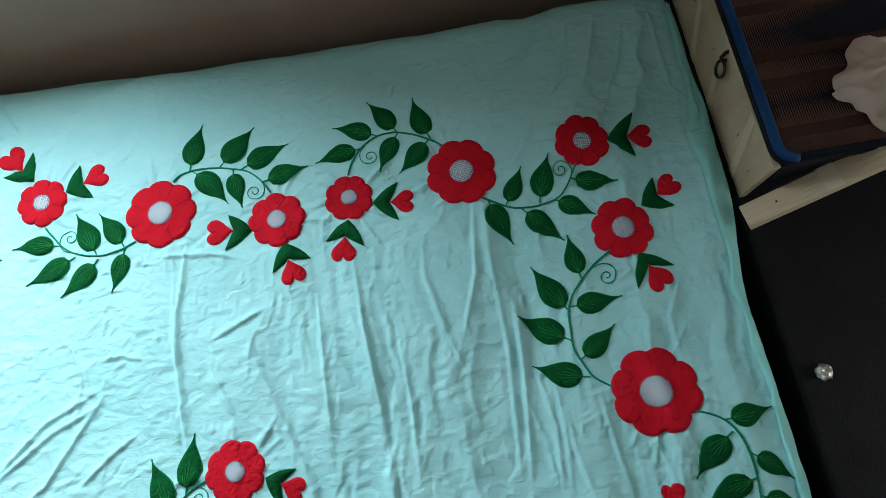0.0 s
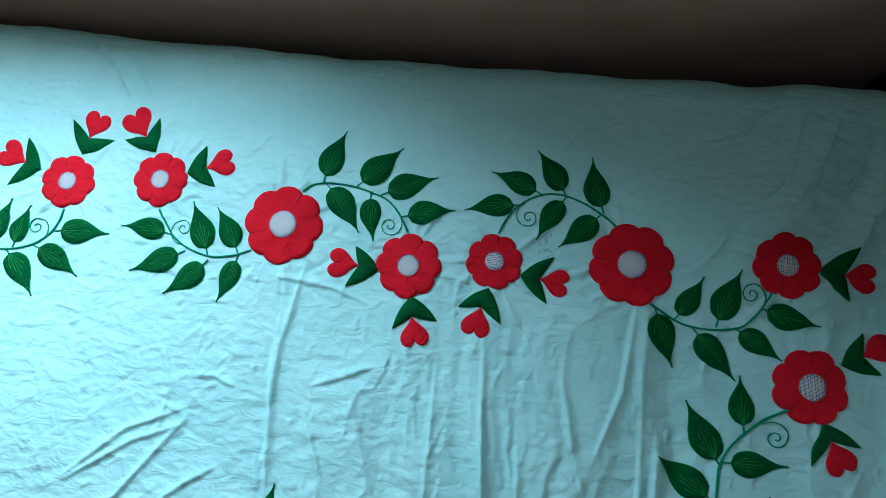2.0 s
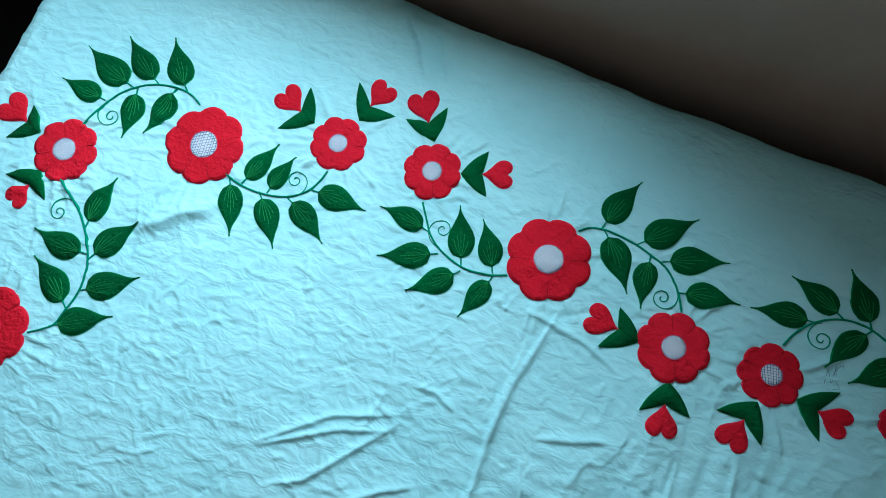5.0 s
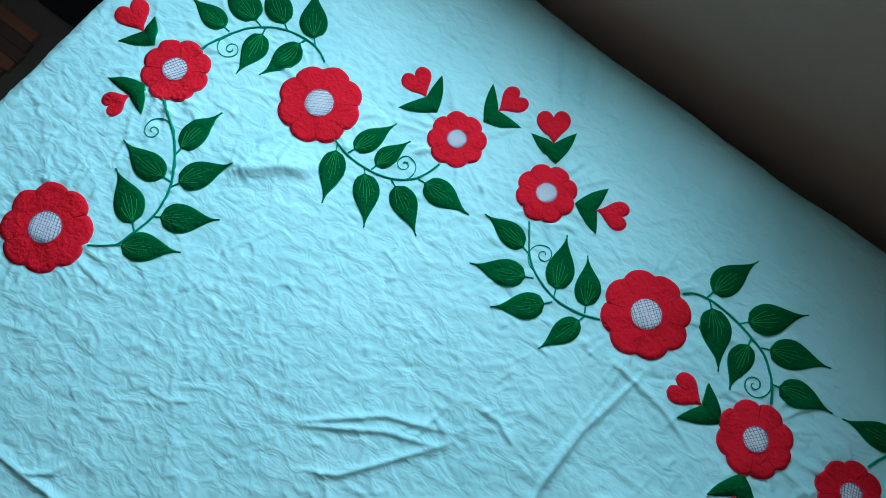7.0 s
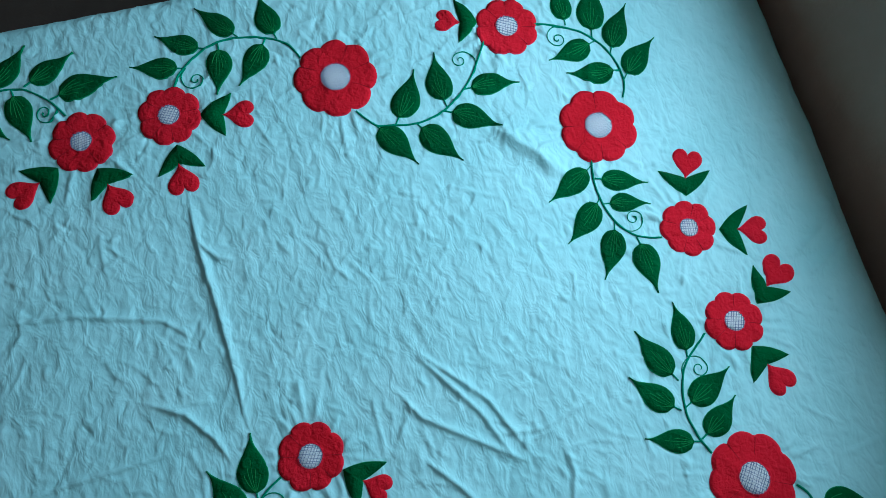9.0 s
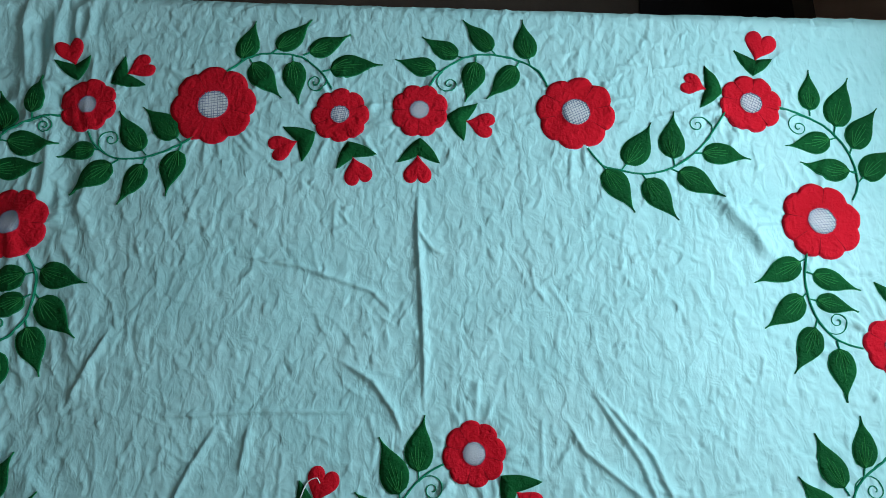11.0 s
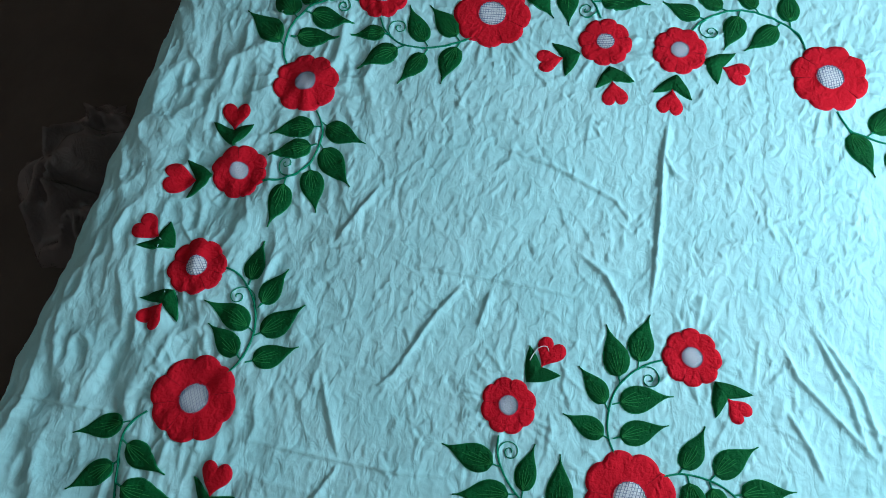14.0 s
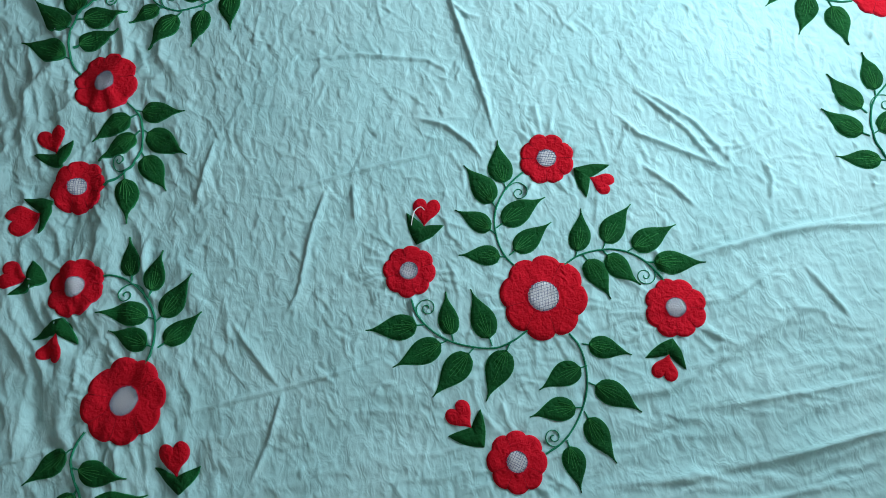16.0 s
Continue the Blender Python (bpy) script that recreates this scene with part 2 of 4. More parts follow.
def gather(centre, radius):
    """Puckers that the sewing of a flower draws into the cloth round it."""
    rng = np.random.RandomState(int(abs(centre[0] * 977 + centre[1] * 613) * 10) % 9999)
    for k in range(17):
        a = rng.uniform(0, 2 * math.pi)
        d = np.array([math.cos(a), math.sin(a)])
        start, end = radius * 0.92, radius + rng.uniform(0.02, 0.065)
        c = np.array(centre)
        bend = np.array([-d[1], d[0]]) * rng.uniform(-0.008, 0.008)
        fold([c + d * start, c + d * (start + end) / 2 + bend, c + d * end + bend * 2], rng.uniform(0.0014, 0.0034), rng.uniform(0.0022, 0.0036))


fold([(0.03, 0.52), (0.027, 0.393), (0.038, 0.199)], 0.0066, 0.0034)
fold([(0.339, 0.48), (0.342, 0.359), (0.352, 0.213)], 0.0066, 0.0034)
fold([(0.558, 0.555), (0.536, 0.415), (0.496, 0.311)], 0.0066, 0.0034)
fold([(0.588, 0.375), (0.579, 0.224)])
fold([(-0.276, 0.219), (-0.174, 0.287), (-0.09, 0.32)])
fold([(-0.138, 0.191), (-0.084, 0.235), (-0.037, 0.262)])
fold([(0.083, 0.386), (0.137, 0.405), (0.19, 0.428)])
fold([(0.013, 0.882), (0.024, 0.756)], 0.0022, 0.003)
fold([(0.596, 0.389), (0.579, 0.226), (0.556, 0.063)], 0.0066, 0.0034)
fold([(0.631, 0.182), (0.633, 0.114), (0.647, 0.031)])
fold([(0.6, 0.258), (0.611, 0.151), (0.601, 0.055)])
fold([(0.688, 0.197), (0.693, 0.112), (0.703, 0.022)])
fold([(-0.61, -0.048), (-0.513, -0.047), (-0.405, -0.036), (-0.311, -0.03), (-0.231, -0.028)], 0.0066, 0.0034)
fold([(-0.522, -0.046), (-0.49, -0.024), (-0.48, -0.0)])
fold([(-0.47, -0.333), (-0.457, -0.237), (-0.418, -0.115), (-0.371, -0.067)])
fold([(-0.313, -0.164), (-0.281, -0.107), (-0.236, -0.072), (-0.197, -0.056)], 0.0060, 0.0033)
fold([(-0.585, 0.432), (-0.53, 0.48), (-0.475, 0.519)], 0.012, 0.014)
fold([(-0.138, 0.295), (-0.126, 0.365), (-0.148, 0.458)], 0.004, 0.0035)
fold([(0.115, -0.618), (0.11, -0.525), (0.107, -0.451), (0.101, -0.358), (0.087, -0.273)], 0.0042, 0.003)
fold([(-0.017, -0.522), (0.036, -0.494), (0.106, -0.455)], 0.0060, 0.0033)
fold([(0.109, -0.451), (0.174, -0.477), (0.24, -0.519)], 0.0060, 0.0033)
fold([(-0.243, 0.175), (-0.186, 0.208), (-0.086, 0.339)])
fold([(0.341, -0.006), (0.353, 0.148), (0.346, 0.29), (0.339, 0.413)], 0.009, 0.009)
fold([(0.219, -0.041), (0.228, 0.129), (0.16, 0.343), (0.128, 0.442)], 0.007, 0.0108)
fold([(0.122, 0.251), (0.08, 0.354)])
fold([(0.564, 0.465), (0.564, 0.283), (0.543, 0.081)])
fold([(0.624, 0.245), (0.624, 0.149), (0.614, 0.053)])
fold([(0.753, 0.113), (0.76, 0.075), (0.766, 0.023)])
fold([(0.858, 0.346), (0.824, 0.288), (0.823, 0.207)])
fold([(0.272, 0.453), (0.27, 0.32), (0.265, 0.18)])
fold([(0.448, 0.438), (0.474, 0.319), (0.494, 0.251)])
fold([(0.394, 0.371), (0.398, 0.225), (0.392, 0.107)])
fold([(0.783, 0.843), (0.758, 0.728), (0.72, 0.691)])
fold([(0.833, 0.832), (0.794, 0.727), (0.757, 0.672)])
fold([(0.881, 0.82), (0.858, 0.745), (0.824, 0.69)])
fold([(0.693, 0.673), (0.666, 0.627), (0.63, 0.591)])
fold([(-0.335, 0.921), (-0.291, 0.874), (-0.263, 0.824)], 0.0095, 0.0060)
fold([(-0.273, 0.918), (-0.25, 0.874), (-0.229, 0.832)], 0.0095, 0.0060)
fold([(-0.0, 0.549), (0.103, 0.536), (0.166, 0.513)])
fold([(0.062, 0.584), (0.034, 0.45), (0.029, 0.348)])
fold([(-0.096, 0.387), (-0.061, 0.391), (-0.027, 0.376)])
fold([(-0.109, -0.38), (-0.04, -0.408), (-0.01, -0.432)])
fold([(-0.281, 0.221), (-0.183, 0.305), (-0.096, 0.341)])
fold([(0.141, -1.004), (0.132, -0.898), (0.124, -0.815)])
fold([(0.944, 0.68), (0.93, 0.594), (0.938, 0.508), (0.936, 0.349), (0.934, 0.23), (0.934, 0.11), (0.926, -0.001)], 0.004, 0.008)
fold([(0.932, 0.837), (0.934, 0.752), (0.936, 0.67)])
fold([(-0.219, -0.433), (-0.232, -0.278), (-0.234, -0.134)])
fold([(-0.225, -0.326), (-0.15, -0.366), (-0.069, -0.398)])
fold([(-0.214, -0.286), (-0.138, -0.293)])
fold([(-0.355, -0.514), (-0.287, -0.544), (-0.231, -0.565)])
gather((-0.7505, 0.5067), 0.0510)
gather((-0.5454, 0.598), 0.0625)
gather((-0.3475, 0.6778), 0.0430)
gather((-0.194, 0.69), 0.0435)
gather((0.0163, 0.6287), 0.0610)
gather((0.2183, 0.5766), 0.0487)
gather((0.3474, 0.5912), 0.0412)
gather((0.5477, 0.5988), 0.0600)
gather((0.762, 0.6099), 0.0460)
gather((0.7893, 0.4426), 0.0500)
gather((0.7718, 0.1785), 0.0657)
gather((-0.73, 0.2133), 0.0647)
gather((-0.7318, -0.0505), 0.0475)
gather((-0.7215, -0.185), 0.0480)
gather((-0.7364, -0.4036), 0.0715)
gather((-0.7316, -0.6182), 0.0480)
gather((-0.5196, -0.7112), 0.0600)
gather((-0.3197, -0.7729), 0.0490)
gather((-0.1341, -0.7834), 0.0497)
gather((0.0736, -0.7055), 0.0675)
gather((-0.0378, -0.2181), 0.0425)
gather((0.0505, -0.0156), 0.0675)
gather((0.1113, 0.1779), 0.0458)
gather((0.2847, -0.1135), 0.0435)
gather((-0.1802, 0.0471), 0.0450)


def step(a, b, v):
    s = np.clip((v - a) / (b - a), 0, 1)
    return s * s * (3 - 2 * s)


def crease(x, y, points, height, width, side):
    best = np.full(x.shape, 9.0)
    out = np.zeros(x.shape)
    total = np.sum(np.hypot(*np.diff(points, axis=0).T))
    gone = 0.0
    for a, b in zip(points[:-1], points[1:]):
        run = b - a
        length = np.hypot(*run)
        s = np.clip(((x - a[0]) * run[0] + (y - a[1]) * run[1]) / length ** 2, 0, 1)
        dx, dy = x - a[0] - s * run[0], y - a[1] - s * run[1]
        d = np.hypot(dx, dy)
        left = run[0] * dy - run[1] * dx > 0
        along = (gone + s * length) / total
        fade = np.clip(np.minimum(along, 1 - along) * 4, 0, 1) ** 0.8
        w = width * (0.45 + 0.55 * fade) * np.where(left, 1.9, 0.8)
        h = fade * (height * np.exp(-(d / w) ** 1.5) + side * np.exp(-d / (width * 6)) * left)
        near = d < best
        out, best = np.where(near, h, out), np.minimum(best, d)
        gone += length
    return out


CELL = 0.0027
US = np.arange(X0 - 0.19, X1 + 0.17, CELL)
VS = np.arange(Y0 - 0.24, Y1 + 0.20, CELL)
UU, VV = np.meshgrid(US, VS)


def press(z, points, height, width, side):
    """Adds one crease to the grid of heights."""
    reach = width * 9 if side else width * 4
    lo, hi = points.min(0) - reach, points.max(0) + reach
    i0, i1 = np.searchsorted(US, (lo[0], hi[0]))
    j0, j1 = np.searchsorted(VS, (lo[1], hi[1]))
    if i1 > i0 and j1 > j0:
        z[j0:j1, i0:i1] += crease(UU[j0:j1, i0:i1], VV[j0:j1, i0:i1], points, height, width, side)


def cloth_height(x, y):
    wx = x + 0.02 * value_noise(x * 9, y * 9, 3) + 0.006 * value_noise(x * 31, y * 31, 23)
    wy = y + 0.02 * value_noise(x * 9 + 40, y * 9, 4) + 0.006 * value_noise(x * 31 + 7, y * 31, 24)
    z = 0.007 * value_noise(x * 2.6 + 9, y * 2.6, 5)
    taut = 1 - 0.75 * step(0.68, 0.78, y)
    # gathers along the far long side, pulled towards the edge
    n_side = step(-0.45, -0.75, y)
    z += n_side * (0.0070 * ridged(wx * 7 + wy * 4, wy * 17 - wx * 5, 6) + 0.0050 * ridged(wx * 15 + wy * 7, wy * 36 - wx * 8, 7))
    # long folds that run across the bed on the near end
    r_side = step(0.0, 0.35, x) * step(0.62, 0.45, y)
    z += r_side * 0.0085 * ridged(wx * 15 + 3, wy * 1.6, 8)
    z += step(0.5, 0.75, x) * step(0.3, 0.0, y) * 0.008 * ridged(wx * 13 + 0.8 * wy, wy * 1.3, 18)
    # slack folds round the middle
    mid = step(0.9, 0.3, np.hypot(x * 0.8, y)) * (1 - 0.6 * r_side)
    z += mid * 0.0016 * ridged((wx + wy) * 5.5, (wy - wx) * 2.2, 9)
    # the corner of the sheet pulled into folds
    corner = step(0.62, 0.8, x) * step(0.5, 0.7, y)
    z += corner * 0.011 * ridged((wx - wy * 0.6) * 12, (wy + wx) * 2, 19)
    # crinkles all over
    z += taut * 0.0005 * ridged(wx * 22, wy * 30, 12)
    z += r_side * 0.0021 * ridged(wx * 48, wy * 9, 25)
    z += (0.4 + 0.6 * taut) * 0.0008 * ridged(wx * 45, wy * 75, 13)
    z += 0.0004 * value_noise(x * 120, y * 100, 14)
    # soft undulations across the bed below the row of flowers by the wall
    z += step(-0.15, 0.1, y) * step(0.6, 0.45, y) * step(-0.5, -0.2, x) * 0.0030 * value_noise(wx * 15, wy * 2.2, 26)
    for f in FOLDS:
        press(z, *f)
    rng = np.random.RandomState(17)
    for k in range(4200):
        p = np.array([rng.uniform(X0, X1), rng.uniform(Y0, Y1)])
        if p[1] > 0.72 and rng.uniform() < 0.75:
            continue
        if p[1] < -0.45:
            angle = rng.normal(0.25, 0.5)
        elif p[0] > 0.0 and -0.1 < p[1] < 0.5 or p[0] > 0.4 and p[1] < 0.5:
            angle = rng.normal(1.55, 0.25)
        elif p[1] > 0.42:
            angle = rng.normal(0.1 if k % 3 else 1.3, 0.45)
        else:
            angle = rng.normal(0.85 if k % 2 else -0.5, 0.5)
        length = 0.014 + 0.085 * rng.uniform() ** 3.0
        d = np.array([math.cos(angle), math.sin(angle)])
        off = np.array([-d[1], d[0]]) * length * rng.uniform(-0.15, 0.15)
        pts = np.array([p - d * length / 2, p + off, p + d * length / 2])
        press(z, pts, rng.uniform(0.0008, 0.0021) * (1 if rng.uniform() < 0.8 else -1), rng.uniform(0.0017, 0.0027), 0.0)
    return z


def edge_wrap(u, lo, hi, r_lo, r_hi, lean_lo, lean_hi):
    """Place across the bed and drop of a cloth line that runs over rounded edges."""
    u = np.asarray(u, float)
    out, drop = u.copy(), np.zeros(u.shape)
    for sign, edge, r, lean in ((1, hi, r_hi, lean_hi), (-1, lo, r_lo, lean_lo)):
        over = (u - (edge - sign * r)) * sign
        a = np.clip(over / r, 0, math.pi / 2)
        rest = np.clip(over - r * math.pi / 2, 0, None)
        hit = over > 0
        out = np.where(hit, edge - sign * r + sign * (r * np.sin(a) + lean * rest), out)
        drop = np.where(hit, r * (1 - np.cos(a)) + rest, drop)
    return out, drop


HEIGHTS = cloth_height(UU, VV)


def shifted(z, i, j):
    return np.roll(np.roll(z, i, 0), j, 1)


# the lined patches do not follow the finest creases: they ride on the ridges
RIDES = HEIGHTS.copy()
for i in (-1, 0, 1):
    for j in (-1, 0, 1):
        RIDES = np.maximum(RIDES, shifted(HEIGHTS, i, j))
for k in range(3):
    RIDES = (2 * RIDES + shifted(RIDES, 1, 0) + shifted(RIDES, -1, 0) + shifted(RIDES, 0, 1) + shifted(RIDES, 0, -1)) / 6
RIDES -= 0.0009


def height_at(u, v, field):
    """The cloth's height between the points of its grid."""
    p, q = np.clip((u - US[0]) / CELL, 0, len(US) - 1.001), np.clip((v - VS[0]) / CELL, 0, len(VS) - 1.001)
    i, j = p.astype(int), q.astype(int)
    p, q = p - i, q - j
    return ((field[j, i] * (1 - p) + field[j, i + 1] * p) * (1 - q)
            + (field[j + 1, i] * (1 - p) + field[j + 1, i + 1] * p) * q)


def side_edge(v):
    """Where the sheet turns down beside the trunk; it bulges towards the head of the bed."""
    return 0.956 + 0.031 * step(0.28, 0.5, v)


def on_cloth(u, v, lift=0.0, field=RIDES):
    """Points of the sheet from flat places on it."""
    u, v = np.broadcast_arrays(np.asarray(u, float), np.asarray(v, float))
    x, dx = edge_wrap(u, X0 + 0.025 * v, side_edge(v), 0.035, 0.035, 0.28, 0.0)
    y, dy = edge_wrap(v, Y0, Y1 - 0.047 * u + 0.002 * step(0.1, -0.3, u), 0.10, 0.055, 0.05, 0.05)
    sag = -0.0085 + 0.0068 * u - 0.0026 * v + 0.0333 * u * u + 0.005 * v * v - 0.0049 * u * v
    z = BED_Z + sag + height_at(u, v, field) - np.sqrt(dx ** 2 + dy ** 2) + lift
    side = np.clip((dx + dy) / 0.08, 0, 1)
    wave = 0.012 * side * value_noise(u * 11, v * 11, 21) + 0.004 * side * value_noise(u * 30, v * 30, 22)
    return np.stack([x + wave * (dx > 0.01) * np.where(x > 0, 0.35, -1.0), y + wave * (dy > 0.01) * np.sign(y), z], -1)


def grid_faces(rows, cols, closed=False):
    out = []
    for i in range(rows - 1):
        for j in range(cols if closed else cols - 1):
            k = (j + 1) % cols
            out.append((i * cols + j, i * cols + k, (i + 1) * cols + k, (i + 1) * cols + j))
    return out


# ---- bed ----
bed = tagged(new("bed"), "wooden double bed with a mattress under an embroidered sheet", "bed")
bed.location = (0, 0, 0)
part("mattress", box_bm(X0 + 0.035, X1 - 0.035, Y0 + 0.035, Y1 - 0.035, 0.33, 0.468, 0.03), MATTRESS, bed, smooth=True)
part("base", box_bm(X0 + 0.03, X1 - 0.03, Y0 + 0.03, Y1 - 0.03, 0.22, 0.33, 0.006), WOOD, bed)
for x in (X0 + 0.08, X1 - 0.08):
    for y in (Y0 + 0.08, Y1 - 0.08):
        part("leg", box_bm(x - 0.035, x + 0.035, y - 0.035, y + 0.035, 0, 0.22, 0.005), WOOD, bed)

# ---- sheet with its sewn-on flowers ----
bedsheet = tagged(new("bedsheet"), "creased aqua cotton sheet with red flower applique on the bed", "bedsheet")
mesh_of("cloth", on_cloth(UU, VV, 0.0, HEIGHTS).reshape(-1, 3), grid_faces(len(VS), len(US)), SHEET, bedsheet)


# the turned hem that lies along the side of the bed
run_v = np.linspace(-0.30, 0.845, 230)
inner = np.interp(run_v, (-0.30, 0.01, 0.15, 0.31, 0.36, 0.46, 0.58, 0.69, 0.845), (0.955, 0.930, 0.937, 0.931, 0.942, 0.941, 0.939, 0.962, 0.975))
inner = inner + 0.0035 * value_noise(run_v * 19, run_v * 0, 61) + 0.002 * value_noise(run_v * 47, run_v * 0, 62)
outer_u = side_edge(run_v) + 0.012
rows, lifts = [], []
for a in (0.0, 0.0, 0.06, 0.16, 0.3, 0.45, 0.6, 0.75, 0.9, 1.0):
    rows.append(np.stack([inner + (outer_u - inner) * a, run_v], -1))
    puff = 0.0125 + 0.006 * value_noise(run_v * 11 + a * 2, a * 3 + run_v * 0, 63) + 0.0035 * value_noise(run_v * 31 - a * 6, a * 4 + run_v * 0, 64)
    lifts.append(puff * (0.62 + 0.38 * math.sin(math.pi * min(1, a + 0.1))) - 0.006 * math.exp(-((a - 0.38) / 0.10) ** 2) + 0.001)
lifts[0] = lifts[0] * 0 - 0.004
rows, lifts = np.concatenate(rows), np.concatenate(lifts)
mesh_of("turned_hem", on_cloth(rows[:, 0], rows[:, 1], lifts), grid_faces(10, len(run_v)), BACKLIT_HEM, bedsheet, "turned-over aqua hem, tinted for light coming through it")


def filled(name, outline, mat, parent, puff=0.0016, lift=0.0018, rings=5, centre=None, label=""):
    """A sewn patch inside an outline round its centre, padded in the middle, edge down on the cloth."""
    o = np.array(outline)
    c = o.mean(0) if centre is None else np.array(centre)
    flat, lifts = [], []
    for k in range(rings + 1):
        s = 1 - k / (rings + 0.6)
        flat.append(c + (o - c) * s)
        lifts.append(np.full(len(o), lift + puff * (1 - s ** 3)))
    flat, lifts = np.concatenate(flat), np.concatenate(lifts)
    skirt = np.concatenate([o, flat])
    lifts = np.concatenate([np.full(len(o), -0.008), lifts])
    faces = grid_faces(rings + 2, len(o), True)
    last = (rings + 1) * len(o)
    faces.append(tuple(range(last, last + len(o))))
    return mesh_of(name, on_cloth(skirt[:, 0], skirt[:, 1], lifts), faces, mat, parent, label)


def strand(name, lines, radius, mat, parent, lift=0.001, closed=False, label=""):
    """Raised embroidery along lines on the cloth: one mesh."""
    verts, faces = [], []
    for line in lines:
        p = np.array(line, float)
        fwd = np.roll(p, -1, 0) - np.roll(p, 1, 0) if closed else np.gradient(p, axis=0)
        fwd /= np.maximum(np.hypot(fwd[:, 0], fwd[:, 1]), 1e-9)[:, None]
        nx, ny = -fwd[:, 1], fwd[:, 0]
        cols = []
        for a in (-1.0, -0.55, 0.0, 0.55, 1.0):
            up = math.sqrt(max(0, 1 - a * a)) * radius
            cols.append(on_cloth(p[:, 0] + nx * a * radius, p[:, 1] + ny * a * radius, lift + up - (0.005 if abs(a) == 1 else 0)))
        pts = np.stack(cols, 1)
        base = len(verts)
        verts.extend(pts.reshape(-1, 3))
        k = len(p)
        for i in range(k if closed else k - 1):
            j = (i + 1) % k
            for q in range(4):
                faces.append((base + i * 5 + q, base + i * 5 + q + 1, base + j * 5 + q + 1, base + j * 5 + q))
    return mesh_of(name, verts, faces, mat, parent, label)


def smooth_line(points, n=40):
    """A Catmull-Rom curve through points."""
    p = np.array(points, float)
    p = np.concatenate([[2 * p[0] - p[1]], p, [2 * p[-1] - p[-2]]])
    out = []
    m = max(2, n // (len(p) - 3))
    for i in range(1, len(p) - 2):
        for s in np.arange(m) / m:
            a, b, c, d = p[i - 1], p[i], p[i + 1], p[i + 2]
            out.append(0.5 * (2 * b + (c - a) * s + (2 * a - 5 * b + 4 * c - d) * s ** 2 + (3 * b - a - 3 * c + d) * s ** 3))
    out.append(p[-2])
    return np.array(out)


SEW = random.Random(4)


def leaf(base, tip):
    base, tip = np.array(base), np.array(tip)
    run = tip - base
    length = np.hypot(*run)
    run /= length
    left = np.array([-run[1], run[0]])
    bend = SEW.uniform(-0.05, 0.05) * length
    start = 0.13

    def spine(s):
        s = np.asarray(s, float)
        return base + np.outer(s * length, run) + np.outer(bend * np.sin(np.pi * s), left)

    s = np.linspace(0, 1, 17)
    f = np.sin(np.pi * np.minimum(s, 0.9999) ** 0.60) ** (0.85 + 1.15 * s)
    half = np.maximum(f * length * 0.212 * SEW.uniform(0.94, 1.06), 0.0003)
    mid = spine(start + (1 - start) * s)
    rows, lifts = [], []
    for a in (-1.0, -1.0, -0.6, 0.0, 0.6, 1.0, 1.0):
        rows.append(mid + np.outer(half * a, left))
        lifts.append(np.full(17, 0.0018 + 0.0014 * (1 - a * a)))
    lifts[0][:] = lifts[-1][:] = -0.008
    rows, lifts = np.concatenate(rows), np.concatenate(lifts)
    ob = mesh_of("leaf", on_cloth(rows[:, 0], rows[:, 1], lifts), grid_faces(7, 17), GREEN, bedsheet)
    edge = np.concatenate([spine([0, start * 0.5]), mid + np.outer(half, left), (mid - np.outer(half, left))[::-1], spine([start * 0.5])])
    strand("stitched_edge", [edge], 0.0011, GREEN_THREAD, ob, 0.0008, True)
    strand("petiole", [spine([0, start * 0.5, start * 1.15])], 0.0016, STEM_THREAD, ob, 0.0009)
    veins = []
    for a, reach in ((-0.55, 0.34), (-0.25, 0.46), (0.03, 0.60), (0.30, 0.46), (0.56, 0.34)):
        t = np.linspace(0.03, reach * SEW.uniform(0.85, 1.05), 7)
        w = np.interp(t, s, half)
        veins.append(spine(start + (1 - start) * t) + np.outer(a * w * (t / reach) ** 0.5, left))
    strand("embroidered_vein", veins, 0.0008, VEIN_THREAD, ob, 0.0030)
    return ob


def sprig(stem, leaves, curl):
    line = smooth_line(stem, 60)
    stalk = strand("stem", [line], 0.0021, STEM_THREAD, bedsheet, 0.0008)
    for a, b, c, d in leaves:
        leaf((a, b), (c, d))
    # a spiral that leaves the stem and winds round its own centre
    root, eye = np.array(curl[:2]), np.array(curl[2:])
    far = np.hypot(*(root - eye))
    turn0 = math.atan2(root[1] - eye[1], root[0] - eye[0])
    near = line[np.argmin(np.hypot(line[:, 0] - root[0], line[:, 1] - root[1]))]
    tang = line[min(len(line) - 1, np.argmin(np.hypot(line[:, 0] - root[0], line[:, 1] - root[1])) + 2)] - near
    way = 1 if np.cross(root - eye, tang) > 0 else -1
    a = np.linspace(0, 3.4 * math.pi, 50)
    r = np.interp(a, [0, 0.8 * math.pi, 3.4 * math.pi], [far, min(far, 0.017) * 0.8, 0.002])
    spiral = eye + np.stack([r * np.cos(turn0 + way * a), r * np.sin(turn0 + way * a)], -1)
    strand("tendril", [spiral], 0.0012, STEM_THREAD, bedsheet, 0.0006)


